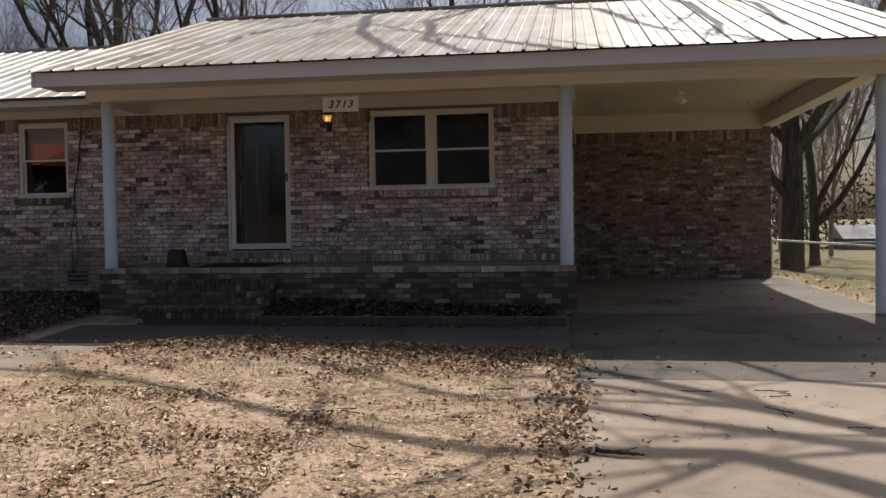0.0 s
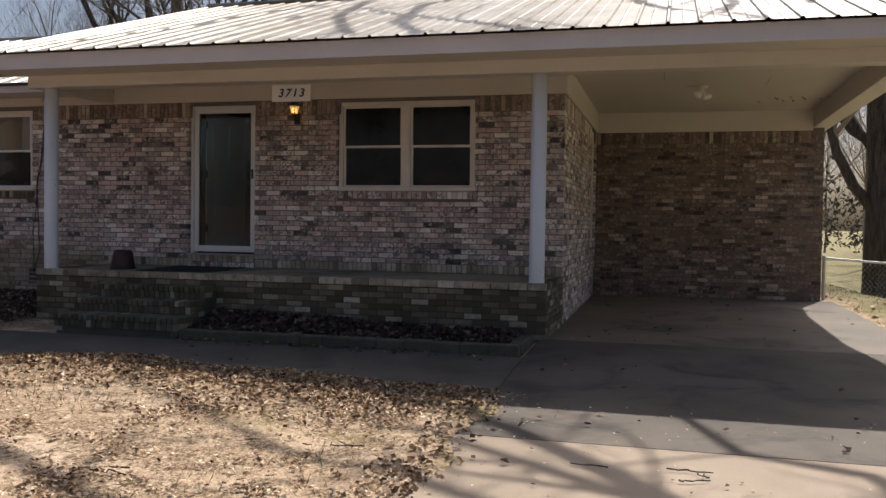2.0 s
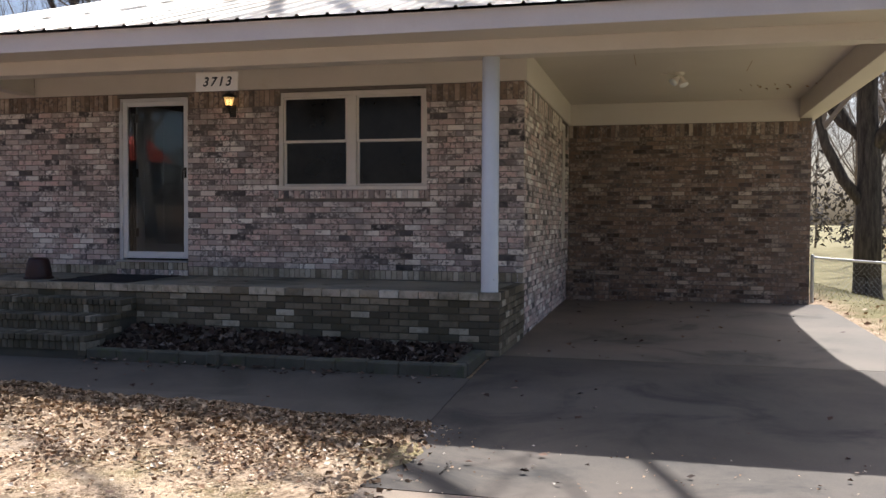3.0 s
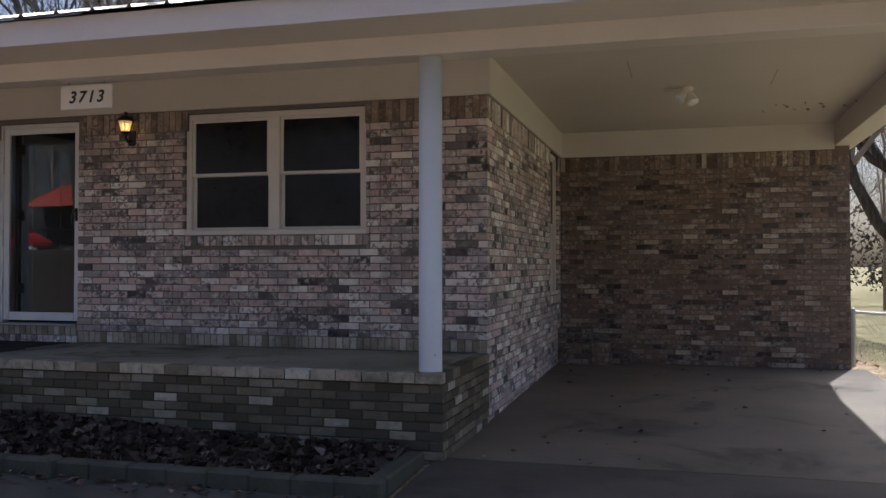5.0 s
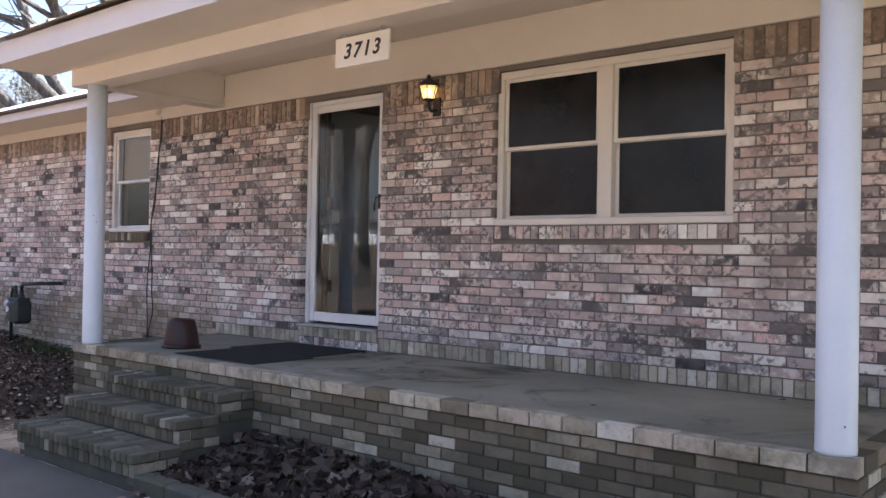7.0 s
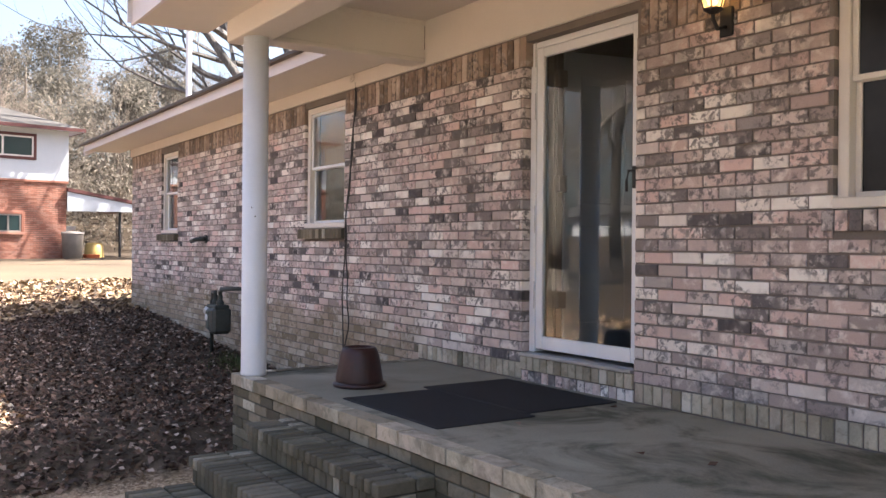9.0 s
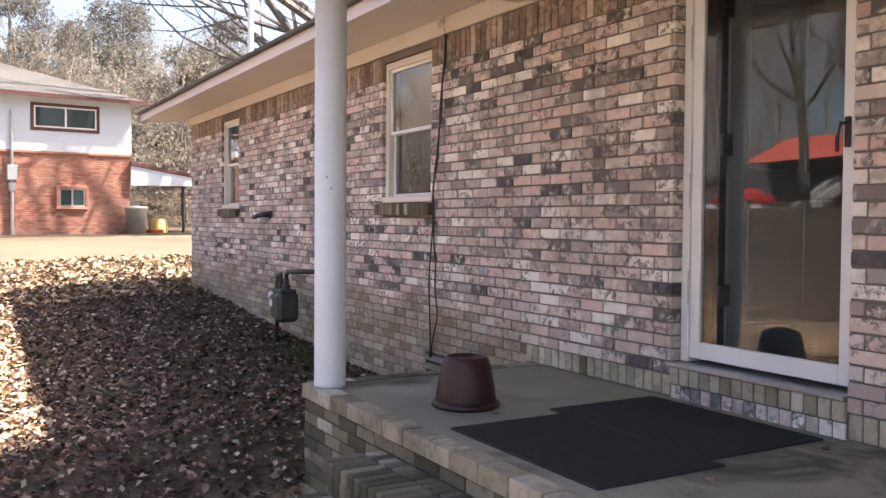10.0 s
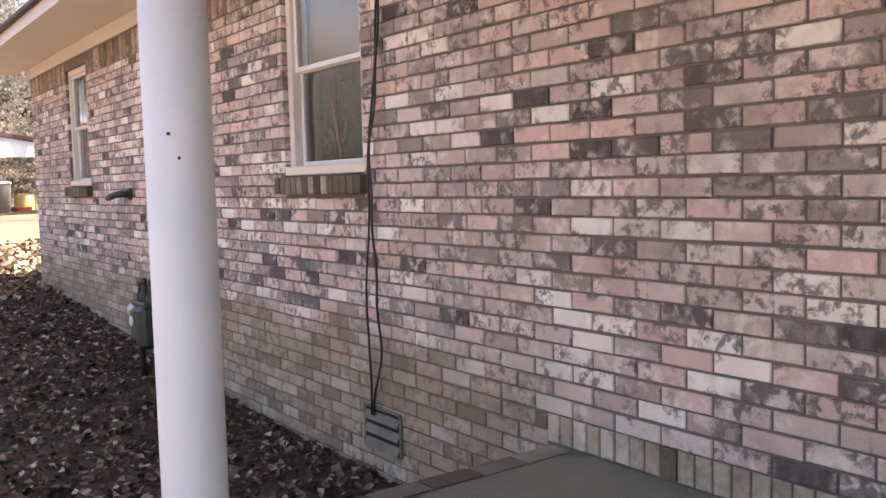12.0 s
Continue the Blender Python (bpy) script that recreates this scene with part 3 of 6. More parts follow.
# ---------------------------------------------------------------- windows and doors
def window_unit(name, label, w, h, m, bays=1, shade=None, dark=False):
    """A double-hung window, built with its lower left outer corner at the origin; y runs inwards."""
    win = thing(name, label, "window", kind="structure")
    win.matrix_world = m
    win.location = m.translation
    win.rotation_euler = m.to_euler()
    fw = 0.055
    f = Mesh()
    f.box(0, w, 0.035, 0.14, h - fw, h, 0.004).box(0, fw, 0.034, 0.14, 0.05, h - fw, 0.004).box(w - fw, w, 0.034, 0.14, 0.05, h - fw, 0.004)
    part("window_frame", f, MAT_TRIM, win)
    part("window_sill", Mesh().box(-0.012, w + 0.012, 0.002, 0.14, 0.0, 0.052, 0.006), MAT_TRIM, win)
    mull = 0.115
    edges = [fw, w - fw]
    if bays == 2:
        part("mullion", Mesh().box(w / 2 - mull / 2, w / 2 + mull / 2, 0.03, 0.14, 0.05, h - fw, 0.004), MAT_TRIM, win)
        edges = [fw, w / 2 - mull / 2, w / 2 + mull / 2, w - fw]
    for a, b in zip(edges[::2], edges[1::2]):
        mid = 0.05 + (h - fw - 0.05) * 0.5
        for lo, hi, dy in ((mid - 0.012, h - fw, 0.055), (0.05, mid + 0.012, 0.085)):
            s = Mesh()
            r = 0.028
            s.box(a, b, dy, dy + 0.028, hi - r, hi, 0.003).box(a, b, dy, dy + 0.028, lo, lo + r, 0.003)
            s.box(a, a + r, dy, dy + 0.028, lo + r, hi - r, 0.003).box(b - r, b, dy, dy + 0.028, lo + r, hi - r, 0.003)
            sash = part("sash", s, MAT_TRIM if dark else MAT_WHITE, win)
            g = part("pane", Mesh().box(a + r - 0.004, b - r + 0.004, dy + 0.012, dy + 0.016, lo + r - 0.004, hi - r + 0.004), MAT_SCREEN if dark else MAT_GLASS, sash)
            if not dark:
                g.visible_shadow = False
        if shade:
            part("blind", Mesh().box(a + 0.01, b - 0.01, 0.15, 0.156, shade[0], h - 0.06), shade[1], win, "drawn fabric blind")
    return win


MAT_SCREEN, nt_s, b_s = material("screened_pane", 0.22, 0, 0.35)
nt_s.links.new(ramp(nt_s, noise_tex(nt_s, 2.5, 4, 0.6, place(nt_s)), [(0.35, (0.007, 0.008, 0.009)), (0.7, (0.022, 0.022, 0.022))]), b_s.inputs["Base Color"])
MAT_SHADE = surface("blind_fabric", (0.36, 0.25, 0.17), (0.44, 0.32, 0.22), 2, 60, 0.9, relief=0.1)
MAT_CURTAIN = surface("grey_curtain", (0.14, 0.16, 0.15), (0.24, 0.25, 0.23), 3, 40, 0.95, relief=0.1)
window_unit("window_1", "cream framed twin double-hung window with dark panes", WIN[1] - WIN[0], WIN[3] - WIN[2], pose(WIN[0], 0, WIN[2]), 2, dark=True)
window_unit("window_2", "cream framed double-hung window beside the porch", LWIN[1] - LWIN[0], LWIN[3] - LWIN[2], pose(LWIN[0], 0, LWIN[2]), 1, (0.58, MAT_SHADE))
window_unit("window_3", "cream framed double-hung window near the house corner", FWIN[1] - FWIN[0], FWIN[3] - FWIN[2], pose(FWIN[0], 0, FWIN[2]), 1, (0.1, MAT_CURTAIN))
window_unit("window_4", "narrow cream framed window facing the carport", SWIN[1] - SWIN[0], SWIN[3] - SWIN[2], pose(X1, SWIN[0], SWIN[2], 0, 0, 90), 1, dark=True)

# storm door
door = thing("door_1", "closed white full-glass storm door", "door", kind="structure", at=(DOOR[0], 0.035, 0))
dw, dz0, dz1 = DOOR[1] - DOOR[0], DOOR[2], DOOR[3]
f = Mesh().box(0, 0.05, 0.03, 0.13, dz0, dz1, 0.004).box(dw - 0.035, dw, 0.03, 0.13, dz0, dz1, 0.004).box(0.05, dw - 0.035, 0.03, 0.13, dz1 - 0.04, dz1, 0.004)
part("door_frame", f, MAT_WHITE, door)
leaf = Mesh()
lx0, lx1, lz0, lz1 = 0.052, dw - 0.037, dz0 + 0.022, dz1 - 0.042
leaf.box(lx0, lx0 + 0.065, 0.04, 0.075, lz0, lz1, 0.005).box(lx1 - 0.062, lx1, 0.04, 0.075, lz0, lz1, 0.005)
leaf.box(lx0 + 0.065, lx1 - 0.062, 0.041, 0.075, lz1 - 0.06, lz1, 0.005).box(lx0 + 0.065, lx1 - 0.062, 0.041, 0.075, lz0, lz0 + 0.085, 0.005)
leaf_ob = part("door_leaf", leaf, MAT_WHITE, door)
g = part("pane", Mesh().box(lx0 + 0.06, lx1 - 0.057, 0.056, 0.061, lz0 + 0.08, lz1 - 0.055), MAT_GLASS, leaf_ob)
g.visible_shadow = False
h = Mesh().box(lx1 - 0.045, lx1 - 0.02, 0.022, 0.041, 1.70, 1.83, 0.004).tube([(lx1 - 0.033, 0.03, 1.80), (lx1 - 0.033, -0.015, 1.80), (lx1 - 0.045, -0.02, 1.74), (lx1 - 0.05, -0.012, 1.68)], 0.009, 8)
part("handle", h, MAT_BLACK, leaf_ob, "black lever handle")
for hz in (0.95, 1.45, 2.2, 2.55):
    part("hinge_seam", Mesh().box(0.047, 0.053, 0.026, 0.032, hz, hz + 0.18, 0.001), MAT_STEEL, door)
part("threshold", Mesh().box(0.004, dw - 0.004, -0.06, 0.2, dz0 - 0.022, dz0 - 0.002, 0.004), MAT_STEEL, door)
MAT_JAMB = surface("dark_jamb_wood", (0.028, 0.022, 0.018), (0.05, 0.04, 0.032), 3, 60, 0.6, relief=0.1)
inner = thing("inner_door", "grey panelled entry door standing open", "door", at=(DOOR[0], 0.035, 0))
dm = pose(0.15, 0.20, 0, 0, 0, 78)
part("door_leaf", Mesh().box(0, 0.84, 0, 0.045, 0.66, 2.66, 0.004).moved(dm), MAT_GREY_DOOR, inner)
for z0, z1 in ((0.85, 1.5), (1.65, 2.5)):
    for u0 in (0.12, 0.47):
        part("panel", Mesh().box(u0, u0 + 0.25, -0.006, 0.003, z0, z1, 0.004).moved(dm), MAT_GREY_DOOR, inner)
for z in (0.95, 1.72, 2.42):
    part("hinge", Mesh().box(0.105, 0.165, 0.145, 0.215, z, z + 0.11, 0.003), MAT_BLACK, inner, "black butt hinge")
part("hinge_strip", Mesh().box(0.119, 0.138, 0.15, 0.20, dz0 + 0.02, dz1 - 0.06, 0.002), MAT_BLACK, inner, "black strip along the inner hinge edge")
m = Mesh().box(0.06, 0.118, 0.17, 0.27, dz0, dz1, 0.003).box(0.06, dw - 0.04, 0.17, 0.27, dz1 - 0.06, dz1).box(dw - 0.09, dw - 0.03, 0.17, 0.27, dz0, dz1, 0.003).moved(pose(DOOR[0], 0, 0))
tagged(part("trim", m, MAT_JAMB), "dark stained inner door jamb", "door jamb", kind="structure")


# ---------------------------------------------------------------- bricks
class Bricks:
    """Lays bricks on one wall; those of the stretch near the walk are objects of their own."""

    def __init__(self, wall, base, near, single, rest, name="brick", seed=1):
        self.wall, self.base, self.near, self.single, self.name = wall, base, near, single, name
        self.rest_mat, self.rest, self.cache, self.rng, self.count = rest, Mesh(), {}, random.Random(seed), 0

    def shape(self, w, h, depth):
        c = 0.0032
        v = [(c, 0, c), (w - c, 0, c), (w - c, 0, h - c), (c, 0, h - c)]
        v += [(x, y, z) for y in (c, depth) for x, z in ((0, 0), (w, 0), (w, h), (0, h))]
        f = [(0, 1, 2, 3)]
        for k in range(4):
            n = (k + 1) % 4
            f += [(k, 4 + k, 4 + n, n), (4 + k, 8 + k, 8 + n, 4 + n)]
        return v, f

    def lay(self, u0, u1, z0, z1, out=0.0, depth=0.095):
        w, h = u1 - u0, z1 - z0
        if w < 0.02 or h < 0.02:
            return
        d = -out + self.rng.uniform(-0.0018, 0.0018)
        m = self.base @ pose(u0, d, z0, self.rng.uniform(-0.4, 0.4), 0, self.rng.uniform(-0.3, 0.3))
        if self.count < 300 and self.near(u0, u1, z0, z1):
            self.count += 1
            key = (round(w, 2), round(h, 2), depth)
            if key not in self.cache:
                q = Mesh().add(*self.shape(w, h, depth))
                self.cache[key] = q.data(self.name, self.single)
            ob = new(self.name, self.cache[key])
            ob.parent = self.wall
            ob.matrix_basis = m
        else:
            v, f = self.shape(w, h, depth)
            self.rest.add([m @ Vector(p) for p in v], f)

    def courses(self, lo, hi, top, bottom, holes, shift=0.0):
        row, z = 0, top
        while z - COURSE > bottom - 0.06:
            z1, z0 = z - JOINT * 0.5, z - COURSE + JOINT * 0.5
            cuts = sorted((a, b) for a, b, c, d in holes if min(z1, d) - max(z0, c) > 0.02)
            free, at = [], lo
            for a, b in cuts:
                if a > at:
                    free.append((at, a))
                at = max(at, b)
            if hi > at:
                free.append((at, hi))
            for a, b in free:
                ph = shift + (row % 2) * LONG / 2
                u = math.floor((a - ph) / LONG) * LONG + ph
                while u < b:
                    x0, x1 = max(u + JOINT / 2, a + (0 if u < a else 0)), min(u + LONG - JOINT / 2, b)
                    jit = self.rng.uniform(-0.002, 0.002)
                    self.lay(x0, x1, z0 + jit, z1 + jit)
                    u += LONG
            z -= COURSE
            row += 1

    def uprights(self, lo, hi, z0, z1, out=0.0, depth=0.095, cuts=()):
        n = max(1, round((hi - lo) / COURSE))
        p = (hi - lo) / n
        for k in range(n):
            a, b = lo + k * p + JOINT * 0.42, lo + (k + 1) * p - JOINT * 0.42
            if any(c < (a + b) / 2 < d for c, d in cuts):
                continue
            self.lay(a, b, z0 + 0.004, z1 - 0.004, out, depth)

    def done(self, label):
        if self.rest.v:
            tagged(part("brickwork", self.rest, self.rest_mat, self.wall, label, False, False), kind="stuff")


SOLD = TOP - 0.203
front = Bricks(wall_front, pose(0, 0, 0), lambda a, b, c, d: a > -1.95 and b < 0.01 and 0.58 < c and d < 2.56, MAT_BRICK, MAT_BRICK_REST, seed=2)
holes = [(h[0] - 0.002, h[1] + 0.002, h[2] - (0.115 if h is DOOR else 0.105), h[3]) for h in (DOOR, WIN, LWIN, FWIN)]
base_top = PORCH + 0.112
front.courses(X0, X1, SOLD, base_top, holes + [(-1.36, X1, 0, base_top - 0.02)])
front.courses(X0, -1.36, base_top - ((base_top - SOLD) % COURSE) + 0.0, -0.1, [])
head_row = Bricks(wall_front, pose(0, 0, 0), lambda a, b, c, d: a > -3.2 and b < 1.6, MAT_HEADER, MAT_HEADER_REST, seed=14)
head_row.uprights(X0, X1, SOLD, TOP, cuts=[(h[0], h[1]) for h in (DOOR, WIN, LWIN, FWIN)])
base_row = Bricks(wall_front, pose(0, 0, 0), lambda a, b, c, d: True, MAT_BASE_BRICK, MAT_BRICK_REST, seed=12)
base_row.uprights(-1.36, X1, PORCH, base_top, cuts=[(DOOR[0], DOOR[1])])
base_row.uprights(DOOR[0], DOOR[1], DOOR[2] - 0.115, DOOR[2] - 0.022, 0.012)
front.uprights(DOOR[0], DOOR[1], PORCH - 0.02, DOOR[2] - 0.115, 0.0)
sills = Bricks(wall_front, pose(0, 0, 0), lambda a, b, c, d: True, MAT_PORCH_BRICK, MAT_BRICK_REST, seed=13)
for h in (WIN, LWIN, FWIN):
    (front if h is WIN else sills).uprights(h[0] - 0.05, h[1] + 0.05, h[2] - 0.105, h[2] - 0.004, 0.022 if h is WIN else 0.05, 0.12)
head_row.done("brown upright header bricks")
front.done("mixed pink, cream and charcoal brickwork")

side = Bricks(wall_side, pose(X1, 0, 0, 0, 0, 90), lambda a, b, c, d: b < 1.55 and 0.3 < c and d < 2.56, MAT_BRICK, MAT_BRICK_REST, seed=3)
side.courses(0.004, YB, SOLD, -0.1, [(SWIN[0], SWIN[1], SWIN[2] - 0.1, SWIN[3])])
side.uprights(0.004, YB, SOLD, TOP, cuts=[(SWIN[0], SWIN[1])])
side.uprights(SWIN[0] - 0.03, SWIN[1] + 0.03, SWIN[2] - 0.105, SWIN[2] - 0.004, 0.022, 0.12)
side.done("mixed pink, cream and charcoal brickwork")

back = Bricks(wall_back, pose(0, YB, 0), lambda a, b, c, d: a > 7.2, MAT_BROWN_BRICK, MAT_BROWN_REST, seed=4)
back.courses(X1 + 0.002, XB, SOLD, -0.1, [])
back.uprights(X1 + 0.002, XB, SOLD, TOP)
back.done("mixed brown and cream brickwork")

pf = Bricks(porch, pose(0, PY, 0), lambda a, b, c, d: True, MAT_PORCH_BRICK, MAT_PORCH_REST, seed=5)
CAP = PORCH - 0.075
n = round((PX1 - PX0) / LONG)
pf_cap = Bricks(porch, pose(0, PY, 0), lambda a, b, c, d: True, MAT_CAP_BRICK, MAT_PORCH_REST, seed=15)
for k in range(n):
    w = (PX1 - PX0) / n
    pf_cap.lay(PX0 + k * w + 0.004, PX0 + (k + 1) * w - 0.004, CAP, PORCH + pf.rng.uniform(-0.003, 0.003), 0.018, 0.105)
pf.courses(PX0, PX1, CAP - 0.006, -0.16, [])
pf.done("mossy brickwork")
ps = Bricks(porch, pose(PX1, 0, 0, 0, 0, 90), lambda a, b, c, d: True, MAT_PORCH_BRICK, MAT_PORCH_REST, seed=6)
ps.courses(PY + 0.004, 0.0, CAP - 0.006, -0.16, [], 0.05)
for k in range(7):
    ps.lay(PY + 0.085 + k * 0.205, PY + 0.28 + k * 0.205, CAP, PORCH, 0.004, 0.105)
ps.done("mossy brickwork")
pl = Bricks(porch, pose(PX0, 0, 0, 0, 0, -90), lambda a, b, c, d: True, MAT_PORCH_BRICK, MAT_PORCH_REST, seed=7)
pl.courses(0.0, -PY - 0.004, CAP - 0.006, -0.16, [], 0.05)
for k in range(7):
    pl.lay(0.02 + k * 0.205, 0.215 + k * 0.205, CAP, PORCH, 0.018, 0.105)
pl.done("mossy brickwork")

# brick steps
steps = tagged(part("steps", Mesh().box(-0.268, 1.222, -1.794, PY + 0.01, -0.3, 0.29).box(-0.268, 1.222, -2.114, -1.793, -0.3, 0.145).box(-0.268, 1.272, -2.454, -2.113, -0.3, -0.005), MAT_DARK_MORTAR),
               "three mossy brick porch steps", "steps", kind="structure")
for i, (z, y0, y1, x1) in enumerate(((0.335, PY, -1.83, 1.25), (0.19, -1.81, -2.15, 1.25), (0.04, -2.13, -2.49, 1.30))):
    tread = Bricks(steps, pose(0, y1, z, 90, 0, 0) @ pose(0, 0, 0, 180, 0, 0) @ pose(0, 0, 0), lambda a, b, c, d: True, MAT_STEP_BRICK, MAT_PORCH_REST, seed=20 + i)
    w, n = COURSE, round((x1 + 0.30) / COURSE)
    w = (x1 + 0.30) / n
    for k in range(n):
        rows = [(y1, y1 + 0.195)] + ([(y1 + 0.203, y0)] if y0 - y1 > 0.25 else [])
        for a, b in rows:
            q = Mesh().box(0, w - 0.012, a, min(b, y0 - 0.004), z - 0.06, z, 0.006)
            q.v = [(p[0], p[1] - a, p[2] - z) for p in q.v]
            key = (i, a)
            if key not in tread.cache:
                tread.cache[key] = q.data("brick", MAT_STEP_BRICK)
            ob = new("brick", tread.cache[key])
            ob.parent = steps
            ob.location = (-0.30 + k * w, a, z + random.uniform(-0.002, 0.002))
    face = Bricks(steps, pose(0, y1 + 0.02, 0), lambda a, b, c, d: True, MAT_STEP_BRICK, MAT_PORCH_REST, seed=30 + i)
    face.uprights(-0.29, x1 - 0.01, z - 0.15, z - 0.062)
    ends = Bricks(steps, pose(x1 - 0.012, 0, 0, 0, 0, 90), lambda a, b, c, d: True, MAT_STEP_BRICK, MAT_PORCH_REST, seed=40 + i)
    ends.courses(y1 + 0.03, PY if i == 0 else y1 + 0.34, z - 0.062, z - 0.2, [])
    ends2 = Bricks(steps, pose(-0.285, 0, 0, 0, 0, -90), lambda a, b, c, d: True, MAT_STEP_BRICK, MAT_PORCH_REST, seed=50 + i)
    ends2.courses(-(PY if i == 0 else y1 + 0.34), -y1 - 0.03, z - 0.062, z - 0.2, [])

# brick ledges in the carport's inner corner
for x0, x1, z1 in ((X1 + 0.004, 5.62, 0.40), (5.625, 5.86, 0.22), (5.865, 6.15, 0.08)):
    m = Mesh().box(x0, x1, YB - 0.30, YB - 0.002, -0.12, z1, 0.008)
    led = tagged(part("ledge", m, MAT_MORTAR), "low stepped brick ledge in the carport corner", "ledge", kind="structure")
    lb = Bricks(led, pose(0, YB - 0.312, 0), lambda a, b, c, d: True, MAT_BROWN_BRICK, MAT_BROWN_REST, seed=int(z1 * 100))
    lb.courses(x0 + 0.003, x1 - 0.003, z1 - 0.003, -0.1, [])

# planting bed edge
m = Mesh()
for a, b in ((1.31, 2.64), (2.70, 5.05)):
    k = span(a, b, 0.3)
    for p, q in zip(k, k[1:]):
        m.box(p, q + 0.002, -2.49, -2.36, -0.32, -0.075 + 0.012 * noise.noise(Vector((p * 3, 0, 0))), 0.014)
m.box(4.93, 5.06, -2.358, -1.56, -0.32, -0.07, 0.014)
m.box(2.62, 2.74, -2.56, -2.40, -0.3, -0.05, 0.02)
tagged(part("curb", m, MAT_CURB), "low mossy concrete edging of the planting bed", "edging", kind="structure")
m = Mesh()
xs, ys = span(1.25, 4.94, 0.12), span(-2.40, -1.50, 0.12)
n0 = 0
for y in ys:
    for x in xs:
        m.v.append((x, y, -0.10 + 0.09 * smooth(-2.2, -1.6, y) * (0.5 + smooth(4.5, 1.5, x)) + 0.03 * noise.noise(Vector((x * 4, y * 4, 0)))))
for j in range(len(ys) - 1):
    for i in range(len(xs) - 1):
        a = j * len(xs) + i
        m.f.append((a, a + 1, a + len(xs) + 1, a + len(xs)))
tagged(part("planting_bed", m, MAT_SOIL, None, "", True, False), "dark soil bed along the porch", "planting bed", kind="structure")


# ---------------------------------------------------------------- porch things
def text_mesh(name, body, size, mat, shear=0.0):
    c = bpy.data.curves.new(name, "FONT")
    c.body, c.size, c.extrude, c.align_x, c.align_y, c.shear = body, size, 0.0015, "CENTER", "CENTER", shear
    c.space_character = 1.3
    c.offset = 0.003
    ob = bpy.data.objects.new(name, c)
    scene.collection.objects.link(ob)
    me = bpy.data.meshes.new_from_object(ob.evaluated_get(bpy.context.evaluated_depsgraph_get()))
    bpy.data.objects.remove(ob)
    me.materials.clear()
    me.materials.append(mat)
    return me


MAT_SIGN = surface("sign_board", (0.70, 0.66, 0.60), (0.78, 0.74, 0.68), 4, 100, 0.5, relief=0.03)
sign = thing("house_number_sign", "white board reading 3713 under the porch beam", "sign")
part("board", Mesh().box(1.878, 2.366, -1.415, -1.395, 2.527, 2.722, 0.003), MAT_SIGN, sign)
num = new("numerals", text_mesh("numerals", "3713", 0.135, MAT_BLACK, 0.25))
num.parent = sign
num.matrix_basis = pose(2.122, -1.4165, 2.622, 90, 0, 0)
tagged(num, "black slanted numerals")
for x in (1.95, 2.29):
    part("hook", Mesh().tube([(x, -1.405, 2.715), (x, -1.405, 2.768)], 0.005, 8), MAT_STEEL, sign)

m_bulb, nt_b, b_b = material("warm_bulb", 0.4)
b_b.inputs["Emission Color"].default_value = (1.0, 0.62, 0.22, 1)
b_b.inputs["Emission Strength"].default_value = 0.9
m_amber, nt_b, b_b = material("amber_glass", 0.15)
b_b.inputs["Base Color"].default_value = (0.95, 0.72, 0.40, 1)
b_b.inputs["Transmission Weight"].default_value = 0.85
b_b.inputs["Emission Color"].default_value = (1.0, 0.55, 0.16, 1)
b_b.inputs["Emission Strength"].default_value = 0.32
lantern = thing("wall_lantern", "lit black carriage lantern on the brick wall", "lamp")
lx, lz = 1.575, 2.60
part("back_plate", Mesh().box(lx - 0.04, lx + 0.04, -0.02, 0.0, lz - 0.17, lz - 0.02, 0.006), MAT_BLACK, lantern)
part("arm", Mesh().tube([(lx, -0.01, lz - 0.12), (lx, -0.08, lz - 0.14), (lx, -0.115, lz - 0.1), (lx, -0.115, lz - 0.055)], 0.011, 8), MAT_BLACK, lantern)
part("glass_body", Mesh().lathe(lx, -0.115, [(0.045, lz - 0.05), (0.075, lz + 0.055)], 6), m_amber, lantern, "glowing amber glass panes")
part("bulb", Mesh().lathe(lx, -0.115, [(0.0, lz - 0.03), (0.015, lz - 0.025), (0.028, lz + 0.01), (0.018, lz + 0.04), (0, lz + 0.045)], 12), m_bulb, lantern, "glowing bulb", True)
part("cap", Mesh().lathe(lx, -0.115, [(0.088, lz + 0.055), (0.09, lz + 0.065), (0.05, lz + 0.10), (0.02, lz + 0.115), (0.016, lz + 0.13), (0.02, lz + 0.14), (0.0, lz + 0.155)], 12), MAT_BLACK, lantern)
part("base_cup", Mesh().lathe(lx, -0.115, [(0.0, lz - 0.075), (0.02, lz - 0.07), (0.048, lz - 0.052), (0.05, lz - 0.045)], 12), MAT_BLACK, lantern)
for k in range(6):
    w = math.pi * k / 3
    part("cage_bar", Mesh().tube([(lx + 0.047 * math.cos(w), -0.115 + 0.047 * math.sin(w), lz - 0.05), (lx + 0.078 * math.cos(w), -0.115 + 0.078 * math.sin(w), lz + 0.057)], 0.004, 5), MAT_BLACK, lantern)

